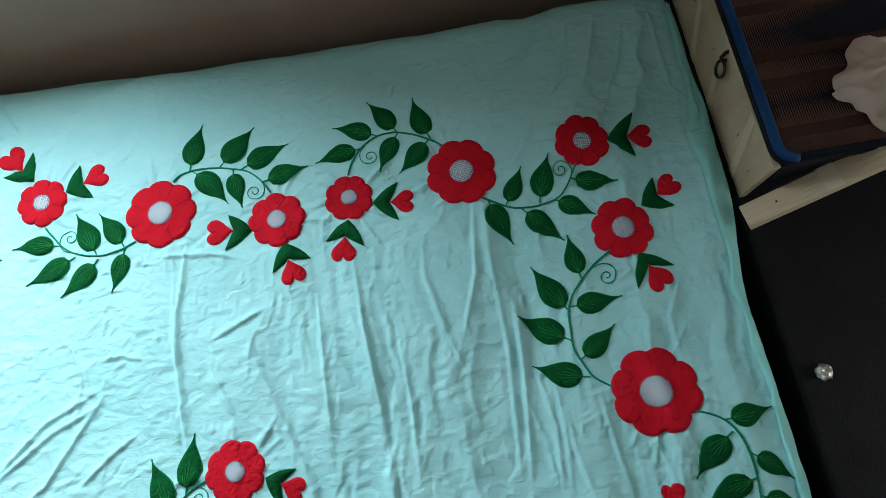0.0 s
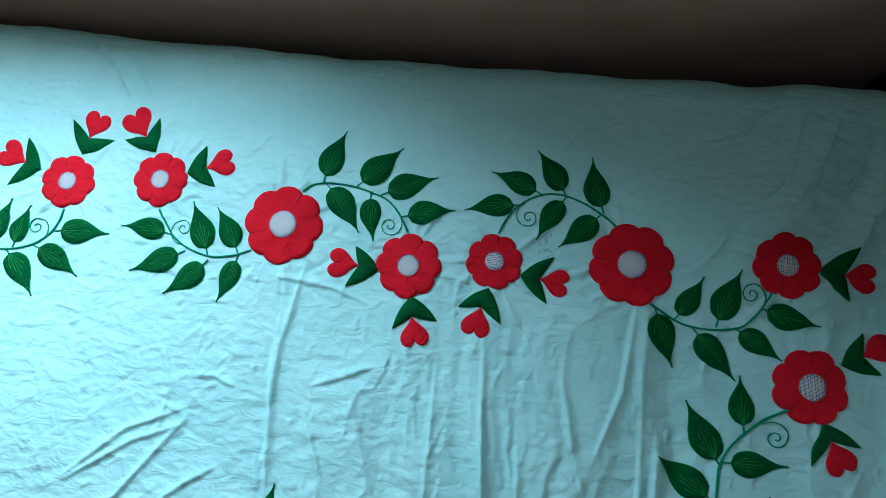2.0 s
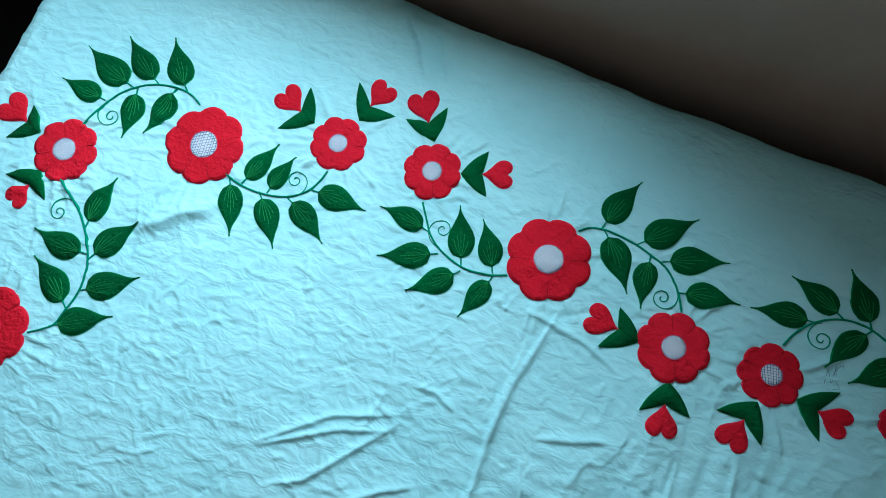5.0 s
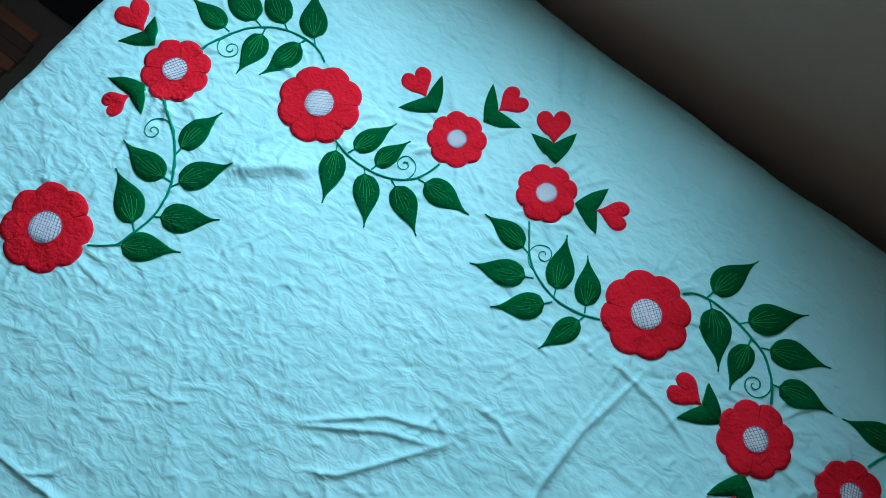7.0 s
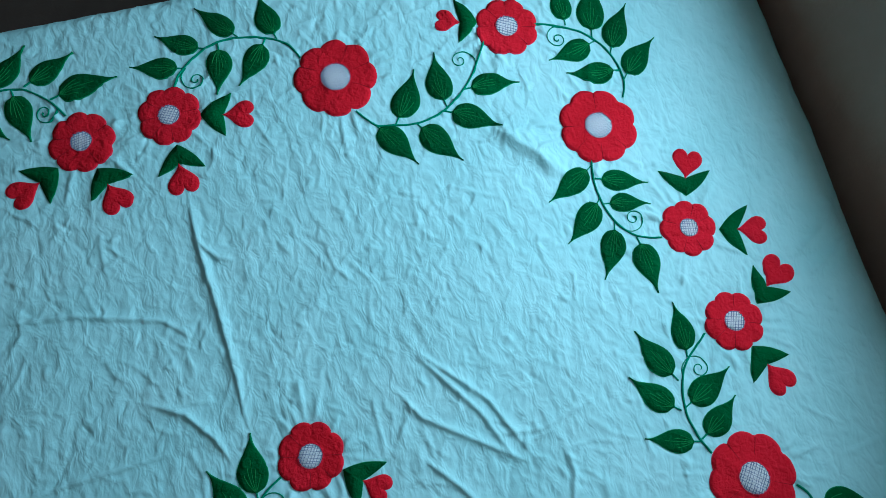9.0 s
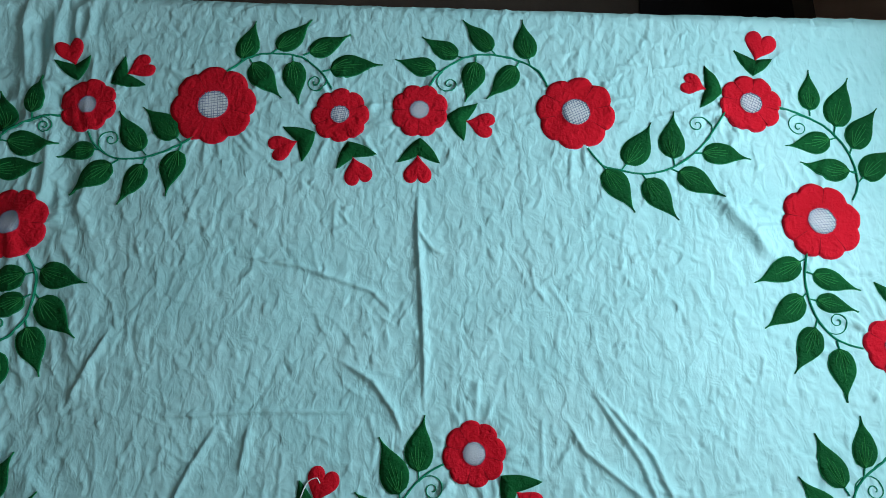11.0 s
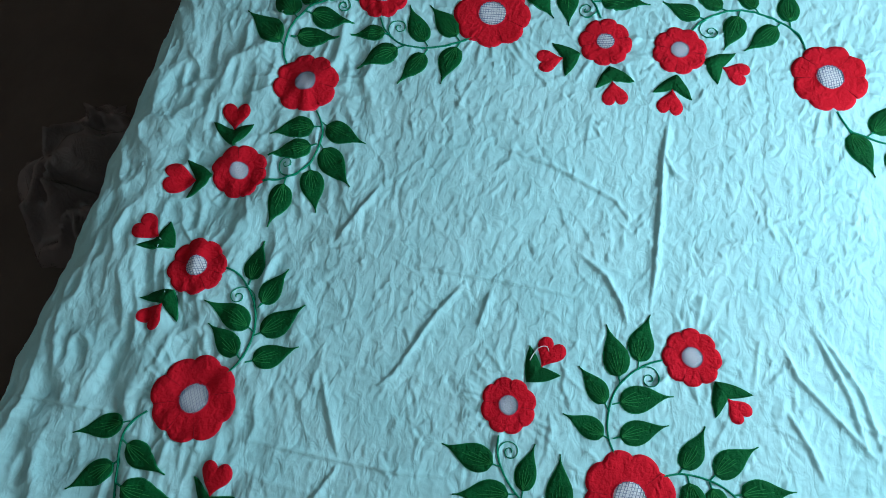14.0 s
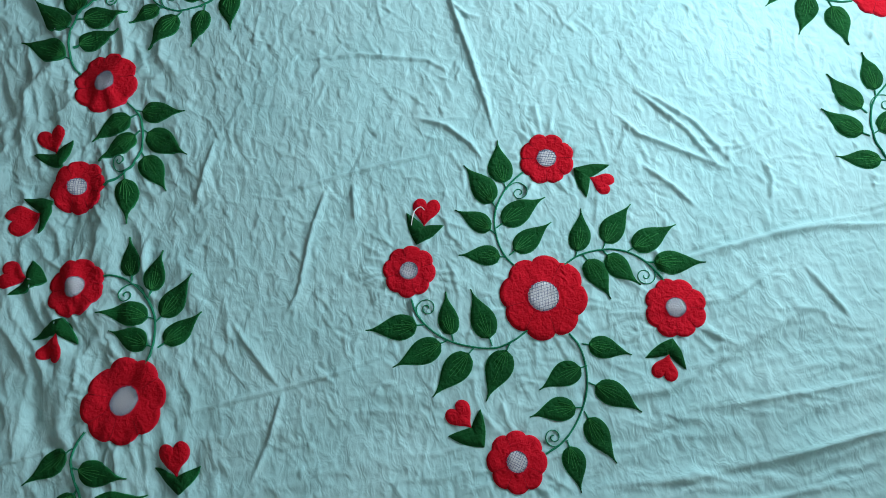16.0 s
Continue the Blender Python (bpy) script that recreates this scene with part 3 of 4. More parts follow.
def flower(centre, radius, big):
    c = np.array(centre)
    n = 8
    a = np.linspace(0, 2 * math.pi, 96, endpoint=False)
    phase = SEW.uniform(0, 0.8)
    lobe = np.abs(np.cos((a + phase) * n / 2 + 0.12 * np.sin(2 * a))) ** 0.55
    r = radius * (0.87 + 0.145 * lobe + 0.012 * np.sin(3 * a + phase * 7))
    outline = c + np.stack([r * np.cos(a), r * np.sin(a)], -1)
    ob = filled("flower", outline, RED, bedsheet, 0.0018, 0.0026, 9, c)
    strand("stitched_edge", [outline], 0.0014, RED_THREAD, ob, 0.0008, True)
    rc = radius * (0.37 if big else 0.36) * SEW.uniform(0.95, 1.05)
    ring_line = c + rc * np.stack([np.cos(a[::2]), np.sin(a[::2])], -1)
    heart_disc = filled("flower_centre", ring_line, WHITE, ob, 0.0012, 0.0042, 3, c, "white centre with crosshatched blue-grey thread")
    strand("stitched_ring", [ring_line], 0.0011, RED_THREAD, ob, 0.0042, True)
    notch = []
    for k in SEW.sample(range(n), 5):
        t = (math.pi * (2 * k + 1) / n) - phase
        s = np.linspace(rc * 1.05, radius * 0.9, 8)
        notch.append(c + np.stack([s * np.cos(t), s * np.sin(t)], -1))
    for seam in notch:
        strand("petal_seam", [seam], 0.0006, SEAM_THREAD, ob, 0.0036)
    lines = []
    tilt = SEW.uniform(0, math.pi)
    for direction in (tilt, tilt + math.radians(SEW.uniform(65, 95))):
        d, e = np.array([math.cos(direction), math.sin(direction)]), np.array([-math.sin(direction), math.cos(direction)])
        for o in np.linspace(-0.85, 0.85, 10 if big else 8):
            reach = math.sqrt(1 - o * o) * rc * 0.97
            s = np.linspace(-reach, reach, 10)
            lines.append(c + np.outer(s, d) + e * (o * rc + SEW.uniform(-0.0008, 0.0008)))
    strand("thread", lines, 0.00048, BLUE_THREAD, heart_disc, 0.0053)
    return ob


def bud(apex, tip_a, tip_b, point, end):
    apex, tip_a, tip_b, point, end = (np.array(p) for p in (apex, tip_a, tip_b, point, end))
    rows, lifts, out_a, out_b = [], [], None, None
    sides = []
    for tip in (tip_a, tip_b):
        run = tip - apex
        length = np.hypot(*run)
        away = np.array([-run[1], run[0]]) / length
        if np.dot(away, point - apex) > 0:
            away = -away
        s = np.linspace(0, 1, 10)
        outer_line = apex + np.outer(s, run) + np.outer(np.sin(np.pi * s) * 0.075 * length, away)
        root = apex + (point - apex) * 1.0
        inner_line = root + np.outer(s, tip - root) + np.outer(np.sin(np.pi * s) * -0.02 * length, away)
        sides.append((outer_line, inner_line))
    verts, faces, ls = [], [], []
    for outer_line, inner_line in sides:
        base = len(verts)
        for a, lift in ((0, -0.008), (0, 0.0018), (0.5, 0.0034), (1, 0.0020), (1, -0.008)):
            verts.extend(outer_line + (inner_line - outer_line) * a)
            ls.extend([lift] * 10)
        faces += [tuple(base + q for q in f) for f in grid_faces(5, 10)]
    v = np.array(verts)
    ob = mesh_of("calyx_leaf", on_cloth(v[:, 0], v[:, 1], np.array(ls)), faces, GREEN, bedsheet)
    (oa, ia), (ob_line, ib) = sides
    strand("stitched_edge", [np.concatenate([oa[::-1], ob_line[1:], ib[::-1][1:], ia[1:-1]])], 0.0010, GREEN_THREAD, ob, 0.0008, True)
    # heart: its point towards the leaves
    run = end - point
    length = np.hypot(*run)
    run, left = run / length, np.array([-run[1], run[0]]) / length
    t = np.linspace(0, 2 * math.pi, 48, endpoint=False)
    hx = 16 * np.sin(t) ** 3
    hy = 13 * np.cos(t) - 5 * np.cos(2 * t) - 2 * np.cos(3 * t) - np.cos(4 * t)
    k = length / 26.5
    outline = point + np.outer((hy + 17) * k, run) + np.outer(hx * k * 0.86, left)
    h = filled("heart", outline, RED, bedsheet, 0.0018, 0.0018, 5, point + run * length * 0.58)
    strand("stitched_edge", [outline], 0.0011, RED_THREAD, h, 0.0008, True)


sprig([(0.574, 0.544), (0.596, 0.531), (0.618, 0.519), (0.646, 0.513), (0.675, 0.513), (0.701, 0.519), (0.719, 0.536), (0.731, 0.554), (0.742, 0.571)],
      [(0.61, 0.523, 0.65, 0.587), (0.668, 0.516, 0.701, 0.6), (0.725, 0.547, 0.803, 0.526), (0.691, 0.517, 0.752, 0.475), (0.636, 0.513, 0.693, 0.443), (0.582, 0.54, 0.61, 0.455)],
      (0.73, 0.555, 0.714, 0.566))
sprig([(0.712, 0.196), (0.686, 0.217), (0.674, 0.241), (0.666, 0.265), (0.668, 0.297), (0.672, 0.326), (0.684, 0.35), (0.707, 0.374), (0.73, 0.393), (0.76, 0.41)],
      [(0.705, 0.374, 0.699, 0.451), (0.674, 0.324, 0.629, 0.411), (0.676, 0.332, 0.761, 0.334), (0.665, 0.279, 0.589, 0.333), (0.671, 0.246, 0.739, 0.292), (0.68, 0.218, 0.596, 0.251)],
      (0.728, 0.387, 0.746, 0.37))
sprig([(0.819, 0.141), (0.844, 0.13), (0.861, 0.116), (0.871, 0.096), (0.876, 0.071), (0.876, 0.039), (0.872, 0.007), (0.862, -0.028)],
      [(0.857, 0.12, 0.932, 0.126), (0.863, 0.102, 0.795, 0.046), (0.877, 0.069, 0.93, 0.023), (0.877, 0.035, 0.799, 0.009), (0.874, 0.01, 0.928, -0.009)],
      (0.868, -0.006, 0.881, -0.028))
sprig([(-0.583, 0.655), (-0.603, 0.665), (-0.631, 0.668), (-0.665, 0.661), (-0.694, 0.645), (-0.718, 0.62), (-0.733, 0.589), (-0.746, 0.553)],
      [(-0.731, 0.605, -0.817, 0.613), (-0.699, 0.642, -0.804, 0.679), (-0.663, 0.662, -0.748, 0.72), (-0.613, 0.668, -0.675, 0.745), (-0.693, 0.644, -0.676, 0.558), (-0.631, 0.667, -0.647, 0.578)],
      (-0.732, 0.596, -0.71, 0.584))
sprig([(-0.665, 0.231), (-0.646, 0.245), (-0.634, 0.258), (-0.628, 0.282), (-0.622, 0.311), (-0.623, 0.338), (-0.634, 0.37), (-0.655, 0.401), (-0.68, 0.426), (-0.707, 0.445), (-0.737, 0.465)],
      [(-0.628, 0.285, -0.713, 0.338), (-0.636, 0.372, -0.733, 0.377), (-0.659, 0.407, -0.65, 0.498), (-0.631, 0.366, -0.582, 0.448), (-0.623, 0.317, -0.543, 0.372), (-0.64, 0.252, -0.555, 0.303)],
      (-0.679, 0.425, -0.71, 0.414))
sprig([(-0.492, 0.568), (-0.469, 0.562), (-0.442, 0.56), (-0.409, 0.564), (-0.38, 0.575), (-0.359, 0.593), (-0.349, 0.614), (-0.344, 0.631)],
      [(-0.462, 0.563, -0.434, 0.643), (-0.419, 0.564, -0.4, 0.634), (-0.355, 0.595, -0.264, 0.596), (-0.386, 0.57, -0.305, 0.525), (-0.431, 0.562, -0.372, 0.489), (-0.484, 0.566, -0.443, 0.481)],
      (-0.378, 0.576, -0.385, 0.6))
sprig([(-0.03, 0.585), (-0.053, 0.576), (-0.083, 0.571), (-0.106, 0.573), (-0.137, 0.584), (-0.158, 0.599), (-0.174, 0.62), (-0.189, 0.641)],
      [(-0.163, 0.602, -0.246, 0.611), (-0.136, 0.577, -0.22, 0.54), (-0.096, 0.565, -0.16, 0.508), (-0.049, 0.576, -0.074, 0.501), (-0.098, 0.572, -0.134, 0.657), (-0.051, 0.579, -0.094, 0.65)],
      (-0.142, 0.586, -0.144, 0.613))
sprig([(0.041, 0.684), (0.055, 0.695), (0.075, 0.7), (0.101, 0.699), (0.127, 0.695), (0.154, 0.687), (0.177, 0.677), (0.196, 0.657), (0.213, 0.628)],
      [(0.071, 0.7, 0.101, 0.787), (0.125, 0.696, 0.194, 0.763), (0.165, 0.685, 0.253, 0.718), (0.2, 0.651, 0.283, 0.667), (0.075, 0.7, 0.136, 0.623), (0.149, 0.688, 0.16, 0.611)],
      (0.198, 0.653, 0.183, 0.637))
sprig([(0.524, 0.655), (0.5, 0.674), (0.475, 0.689), (0.447, 0.699), (0.42, 0.7), (0.395, 0.691), (0.375, 0.676), (0.36, 0.655), (0.351, 0.635)],
      [(0.382, 0.681, 0.297, 0.669), (0.413, 0.699, 0.335, 0.732), (0.45, 0.698, 0.404, 0.77), (0.506, 0.673, 0.487, 0.761), (0.451, 0.698, 0.408, 0.628), (0.503, 0.673, 0.441, 0.619)],
      (0.389, 0.684, 0.395, 0.662))
sprig([(-0.778, 0.167), (-0.804, 0.155), (-0.818, 0.139), (-0.829, 0.118), (-0.837, 0.088), (-0.84, 0.056), (-0.833, 0.023), (-0.817, -0.003), (-0.798, -0.022), (-0.776, -0.035)],
      [(-0.806, -0.014, -0.829, -0.096), (-0.833, 0.023, -0.875, -0.05), (-0.839, 0.079, -0.907, 0.021), (-0.821, 0.138, -0.91, 0.126), (-0.837, 0.045, -0.749, 0.027), (-0.827, 0.12, -0.755, 0.063)],
      (-0.806, -0.012, -0.782, 0.0))
sprig([(-0.552, -0.761), (-0.569, -0.773), (-0.591, -0.778), (-0.615, -0.776), (-0.64, -0.768), (-0.663, -0.757), (-0.681, -0.742), (-0.697, -0.72), (-0.708, -0.691), (-0.712, -0.662)],
      [(-0.704, -0.709, -0.786, -0.705), (-0.671, -0.749, -0.76, -0.781), (-0.644, -0.765, -0.73, -0.837), (-0.586, -0.776, -0.645, -0.871), (-0.663, -0.754, -0.662, -0.658), (-0.609, -0.77, -0.625, -0.676)],
      (-0.706, -0.691, -0.692, -0.687))
sprig([(-0.68, -0.423), (-0.664, -0.45), (-0.649, -0.477), (-0.637, -0.516), (-0.635, -0.552), (-0.644, -0.576), (-0.661, -0.597), (-0.682, -0.61)],
      [(-0.65, -0.583, -0.638, -0.658), (-0.633, -0.551, -0.571, -0.627), (-0.637, -0.505, -0.555, -0.543), (-0.663, -0.449, -0.57, -0.463), (-0.642, -0.506, -0.721, -0.562), (-0.666, -0.45, -0.731, -0.524)],
      (-0.645, -0.574, -0.67, -0.569))
sprig([(-0.801, -0.388), (-0.816, -0.37), (-0.829, -0.352), (-0.837, -0.327), (-0.837, -0.295), (-0.832, -0.262), (-0.82, -0.243), (-0.798, -0.22), (-0.77, -0.202)],
      [(-0.839, -0.314, -0.907, -0.247), (-0.835, -0.257, -0.877, -0.177), (-0.804, -0.221, -0.818, -0.117), (-0.829, -0.352, -0.752, -0.288), (-0.835, -0.276, -0.74, -0.257), (-0.816, -0.368, -0.903, -0.347)],
      (-0.79, -0.213, -0.782, -0.232))
sprig([(0.023, -0.667), (-0.002, -0.653), (-0.028, -0.649), (-0.057, -0.651), (-0.085, -0.661), (-0.108, -0.675), (-0.129, -0.696), (-0.141, -0.716), (-0.144, -0.734)],
      [(-0.124, -0.687, -0.206, -0.687), (-0.09, -0.657, -0.167, -0.628), (-0.044, -0.649, -0.114, -0.58), (-0.0, -0.645, -0.045, -0.569), (-0.05, -0.649, -0.08, -0.745), (-0.002, -0.653, -0.046, -0.728)],
      (-0.091, -0.667, -0.101, -0.696))
sprig([(0.11, -0.769), (0.129, -0.785), (0.156, -0.792), (0.19, -0.789), (0.222, -0.779), (0.252, -0.764), (0.275, -0.753)],
      [(0.131, -0.789, 0.17, -0.873), (0.16, -0.791, 0.193, -0.708), (0.191, -0.788, 0.25, -0.849), (0.223, -0.777, 0.223, -0.678), (0.256, -0.762, 0.287, -0.825), (0.271, -0.754, 0.265, -0.676)],
      (0.263, -0.758, 0.283, -0.724))
sprig([(-0.468, -0.674), (-0.451, -0.661), (-0.429, -0.65), (-0.4, -0.647), (-0.371, -0.652), (-0.345, -0.665), (-0.325, -0.687), (-0.315, -0.711), (-0.311, -0.726)],
      [(-0.438, -0.656, -0.405, -0.745), (-0.448, -0.658, -0.422, -0.565), (-0.402, -0.651, -0.362, -0.734), (-0.406, -0.648, -0.335, -0.569), (-0.362, -0.654, -0.276, -0.615), (-0.325, -0.685, -0.231, -0.69)],
      (-0.353, -0.661, -0.353, -0.695))
sprig([(-0.007, -0.047), (-0.027, -0.059), (-0.051, -0.065), (-0.081, -0.065), (-0.109, -0.057), (-0.136, -0.038), (-0.154, -0.017), (-0.165, 0.003)],
      [(-0.142, -0.032, -0.233, -0.026), (-0.111, -0.056, -0.2, -0.092), (-0.069, -0.067, -0.124, -0.123), (-0.026, -0.058, -0.046, -0.133), (-0.078, -0.063, -0.113, 0.028), (-0.028, -0.053, -0.068, 0.027)],
      (-0.14, -0.032, -0.13, -0.012))
sprig([(0.098, -0.053), (0.109, -0.078), (0.114, -0.107), (0.107, -0.137), (0.092, -0.17), (0.073, -0.194), (0.053, -0.21), (0.032, -0.22), (0.01, -0.223)],
      [(0.054, -0.21, 0.043, -0.305), (0.086, -0.178, 0.11, -0.272), (0.106, -0.14, 0.168, -0.219), (0.112, -0.084, 0.19, -0.139), (0.09, -0.17, 0.009, -0.166), (0.11, -0.112, 0.014, -0.126)],
      (0.043, -0.214, 0.029, -0.201))
sprig([(0.007, 0.029), (-0.003, 0.055), (-0.005, 0.084), (-0.001, 0.11), (0.008, 0.131), (0.023, 0.149), (0.044, 0.164), (0.071, 0.175)],
      [(-0.001, 0.05, -0.08, 0.08), (-0.004, 0.095, -0.069, 0.16), (0.008, 0.131, -0.019, 0.219), (0.031, 0.156, 0.051, 0.246), (-0.003, 0.063, 0.077, 0.086), (-0.003, 0.095, 0.065, 0.137)],
      (0.038, 0.159, 0.052, 0.148))
sprig([(0.116, 0.009), (0.136, 0.019), (0.161, 0.022), (0.187, 0.019), (0.211, 0.011), (0.237, -0.005), (0.258, -0.024), (0.273, -0.045), (0.282, -0.069)],
      [(0.135, 0.025, 0.167, 0.094), (0.169, 0.024, 0.19, -0.056), (0.194, 0.019, 0.252, 0.085), (0.228, 0.001, 0.226, -0.08), (0.234, 0.002, 0.315, 0.029), (0.269, -0.034, 0.344, -0.032)],
      (0.271, -0.041, 0.261, -0.052))
bud((0.805, 0.604), (0.856, 0.64), (0.845, 0.565), (0.836, 0.601), (0.876, 0.597))
bud((0.831, 0.476), (0.862, 0.521), (0.884, 0.466), (0.861, 0.489), (0.893, 0.507))
bud((0.803, 0.396), (0.788, 0.339), (0.855, 0.367), (0.813, 0.374), (0.831, 0.337))
bud((0.756, -0.011), (0.722, -0.001), (0.789, 0.019), (0.758, 0.012), (0.756, 0.042))
bud((-0.804, 0.518), (-0.836, 0.553), (-0.851, 0.489), (-0.833, 0.524), (-0.881, 0.542))
bud((-0.771, 0.461), (-0.82, 0.435), (-0.742, 0.422), (-0.776, 0.434), (-0.79, 0.4))
bud((-0.398, 0.695), (-0.428, 0.747), (-0.448, 0.666), (-0.425, 0.704), (-0.465, 0.724))
bud((-0.333, 0.725), (-0.358, 0.783), (-0.283, 0.751), (-0.326, 0.752), (-0.313, 0.792))
bud((-0.209, 0.735), (-0.212, 0.793), (-0.265, 0.753), (-0.229, 0.759), (-0.257, 0.798))
bud((-0.152, 0.703), (-0.126, 0.75), (-0.103, 0.683), (-0.122, 0.713), (-0.083, 0.728))
bud((0.174, 0.567), (0.134, 0.602), (0.124, 0.539), (0.142, 0.572), (0.099, 0.575))
bud((0.227, 0.53), (0.268, 0.496), (0.203, 0.48), (0.231, 0.5), (0.239, 0.461))
bud((0.341, 0.55), (0.298, 0.52), (0.361, 0.499), (0.332, 0.522), (0.323, 0.483))
bud((0.387, 0.573), (0.435, 0.603), (0.427, 0.533), (0.415, 0.569), (0.453, 0.563))
bud((-0.721, -0.004), (-0.745, 0.048), (-0.678, 0.026), (-0.713, 0.029), (-0.704, 0.071))
bud((-0.681, -0.048), (-0.637, -0.084), (-0.637, -0.014), (-0.65, -0.051), (-0.606, -0.05))
bud((-0.781, -0.646), (-0.817, -0.692), (-0.828, -0.631), (-0.811, -0.657), (-0.852, -0.674))
bud((-0.775, -0.586), (-0.826, -0.568), (-0.773, -0.526), (-0.793, -0.561), (-0.816, -0.525))
bud((-0.689, -0.226), (-0.697, -0.28), (-0.636, -0.244), (-0.672, -0.254), (-0.655, -0.294))
bud((-0.673, -0.169), (-0.624, -0.185), (-0.65, -0.12), (-0.645, -0.159), (-0.603, -0.145))
bud((-0.158, -0.837), (-0.2, -0.86), (-0.144, -0.897), (-0.168, -0.865), (-0.185, -0.909))
bud((-0.085, -0.807), (-0.059, -0.858), (-0.036, -0.784), (-0.059, -0.813), (-0.021, -0.831))
bud((0.232, -0.627), (0.185, -0.665), (0.197, -0.592), (0.206, -0.63), (0.159, -0.63))
bud((-0.363, -0.801), (-0.402, -0.853), (-0.415, -0.78), (-0.395, -0.811), (-0.443, -0.821))
bud((-0.301, -0.818), (-0.318, -0.872), (-0.25, -0.851), (-0.284, -0.842), (-0.278, -0.895))
bud((-0.08, -0.198), (-0.138, -0.204), (-0.102, -0.148), (-0.108, -0.18), (-0.15, -0.166))
bud((-0.151, 0.086), (-0.144, 0.145), (-0.097, 0.094), (-0.13, 0.108), (-0.108, 0.136))
bud((0.156, 0.16), (0.176, 0.113), (0.205, 0.165), (0.178, 0.148), (0.209, 0.13))
bud((0.255, -0.157), (0.2, -0.151), (0.229, -0.207), (0.224, -0.17), (0.19, -0.19))
flower((-0.7505, 0.5067), 0.0510, False)
flower((-0.5454, 0.598), 0.0625, True)
flower((-0.3475, 0.6778), 0.0430, False)
flower((-0.194, 0.69), 0.0435, False)
flower((0.0163, 0.6287), 0.0610, True)
flower((0.2183, 0.5766), 0.0487, False)
flower((0.3474, 0.5912), 0.0412, False)
flower((0.5477, 0.5988), 0.0600, True)
flower((0.762, 0.6099), 0.0460, False)
flower((0.7893, 0.4426), 0.0500, False)
flower((0.7718, 0.1785), 0.0657, True)
flower((-0.73, 0.2133), 0.0647, True)
flower((-0.7318, -0.0505), 0.0475, False)
flower((-0.7215, -0.185), 0.0480, False)
flower((-0.7364, -0.4036), 0.0715, True)
flower((-0.7316, -0.6182), 0.0480, False)
flower((-0.5196, -0.7112), 0.0600, True)
flower((-0.3197, -0.7729), 0.0490, False)
flower((-0.1341, -0.7834), 0.0497, False)
flower((0.0736, -0.7055), 0.0675, True)
flower((-0.0378, -0.2181), 0.0425, False)
flower((0.0505, -0.0156), 0.0675, True)
flower((0.1113, 0.1779), 0.0458, False)
flower((0.2847, -0.1135), 0.0435, False)
flower((-0.1802, 0.0471), 0.0450, False)
# a loose end of white thread over one heart, and a pencilled sewing mark
strand("loose_thread", [smooth_line([(-0.114, -0.2), (-0.135, -0.192), (-0.142, -0.179), (-0.135, -0.173)], 24)], 0.0009, WHITE, bedsheet, 0.0040, False, "loose end of white thread")
strand("sewing_mark", [smooth_line([(0.414, 0.607), (0.414, 0.625), (0.422, 0.611), (0.422, 0.635), (0.428, 0.616), (0.43, 0.64), (0.421, 0.621), (0.433, 0.608), (0.418, 0.601)], 40)], 0.0005, BLUE_THREAD, bedsheet, 0.0002, False, "faint blue pencil scribble")


# ---- beside the head of the bed ----
def tube_bm(points, radius, seg=8, closed=False):
    bm = bmesh.new()
    pts = [Vector(p) for p in points]
    k = len(pts)
    rings = []
    for i, p in enumerate(pts):
        a = pts[(i - 1) % k] if closed or i else p
        b = pts[(i + 1) % k] if closed or i < k - 1 else p
        fwd = (b - a).normalized()
        up = Vector((0, 0, 1)) if abs(fwd.z) < 0.9 else Vector((1, 0, 0))
        side = fwd.cross(up).normalized()
        up = side.cross(fwd)
        rings.append([bm.verts.new(p + radius * (math.cos(t) * side + math.sin(t) * up)) for t in (2 * math.pi * q / seg for q in range(seg))])
    for i in range(k if closed else k - 1):
        a, b = rings[i], rings[(i + 1) % k]
        for q in range(seg):
            bm.faces.new((a[q], a[(q + 1) % seg], b[(q + 1) % seg], b[q]))
    if not closed:
        bm.faces.new(rings[0][::-1])
        bm.faces.new(rings[-1])
    return bm


def prism_bm(outline, z0, z1, bevel=0.0):
    """An upright block over an outline."""
    bm = bmesh.new()
    f = bm.faces.new([bm.verts.new((x, y, z0)) for x, y in outline])
    up = bmesh.ops.extrude_face_region(bm, geom=[f])
    for v in up["geom"]:
        if isinstance(v, bmesh.types.BMVert):
            v.co.z = z1
    if bevel:
        bmesh.ops.bevel(bm, geom=bm.edges[:], offset=bevel, segments=2, affect="EDGES", profile=0.5)
    return bm


TRUNK_Z = 0.512                                # top of the black trunk
CT = 0.634                                     # top of the plywood box
BX, BY = 0.994, 0.459                          # its corner beside the bed
chest = tagged(new("plywood_box"), "buff plywood box with a ring pull, beside the bed", "box")
chest.location = (BX, BY, TRUNK_Z)
BH = CT - TRUNK_Z
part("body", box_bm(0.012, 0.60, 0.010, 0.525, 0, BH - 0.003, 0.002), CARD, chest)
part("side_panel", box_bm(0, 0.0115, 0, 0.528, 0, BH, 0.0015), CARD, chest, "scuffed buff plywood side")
part("front_panel", box_bm(0.012, 0.60, 0.0, 0.0095, 0, BH - 0.001, 0.001), NAVY, chest, "dark navy front")
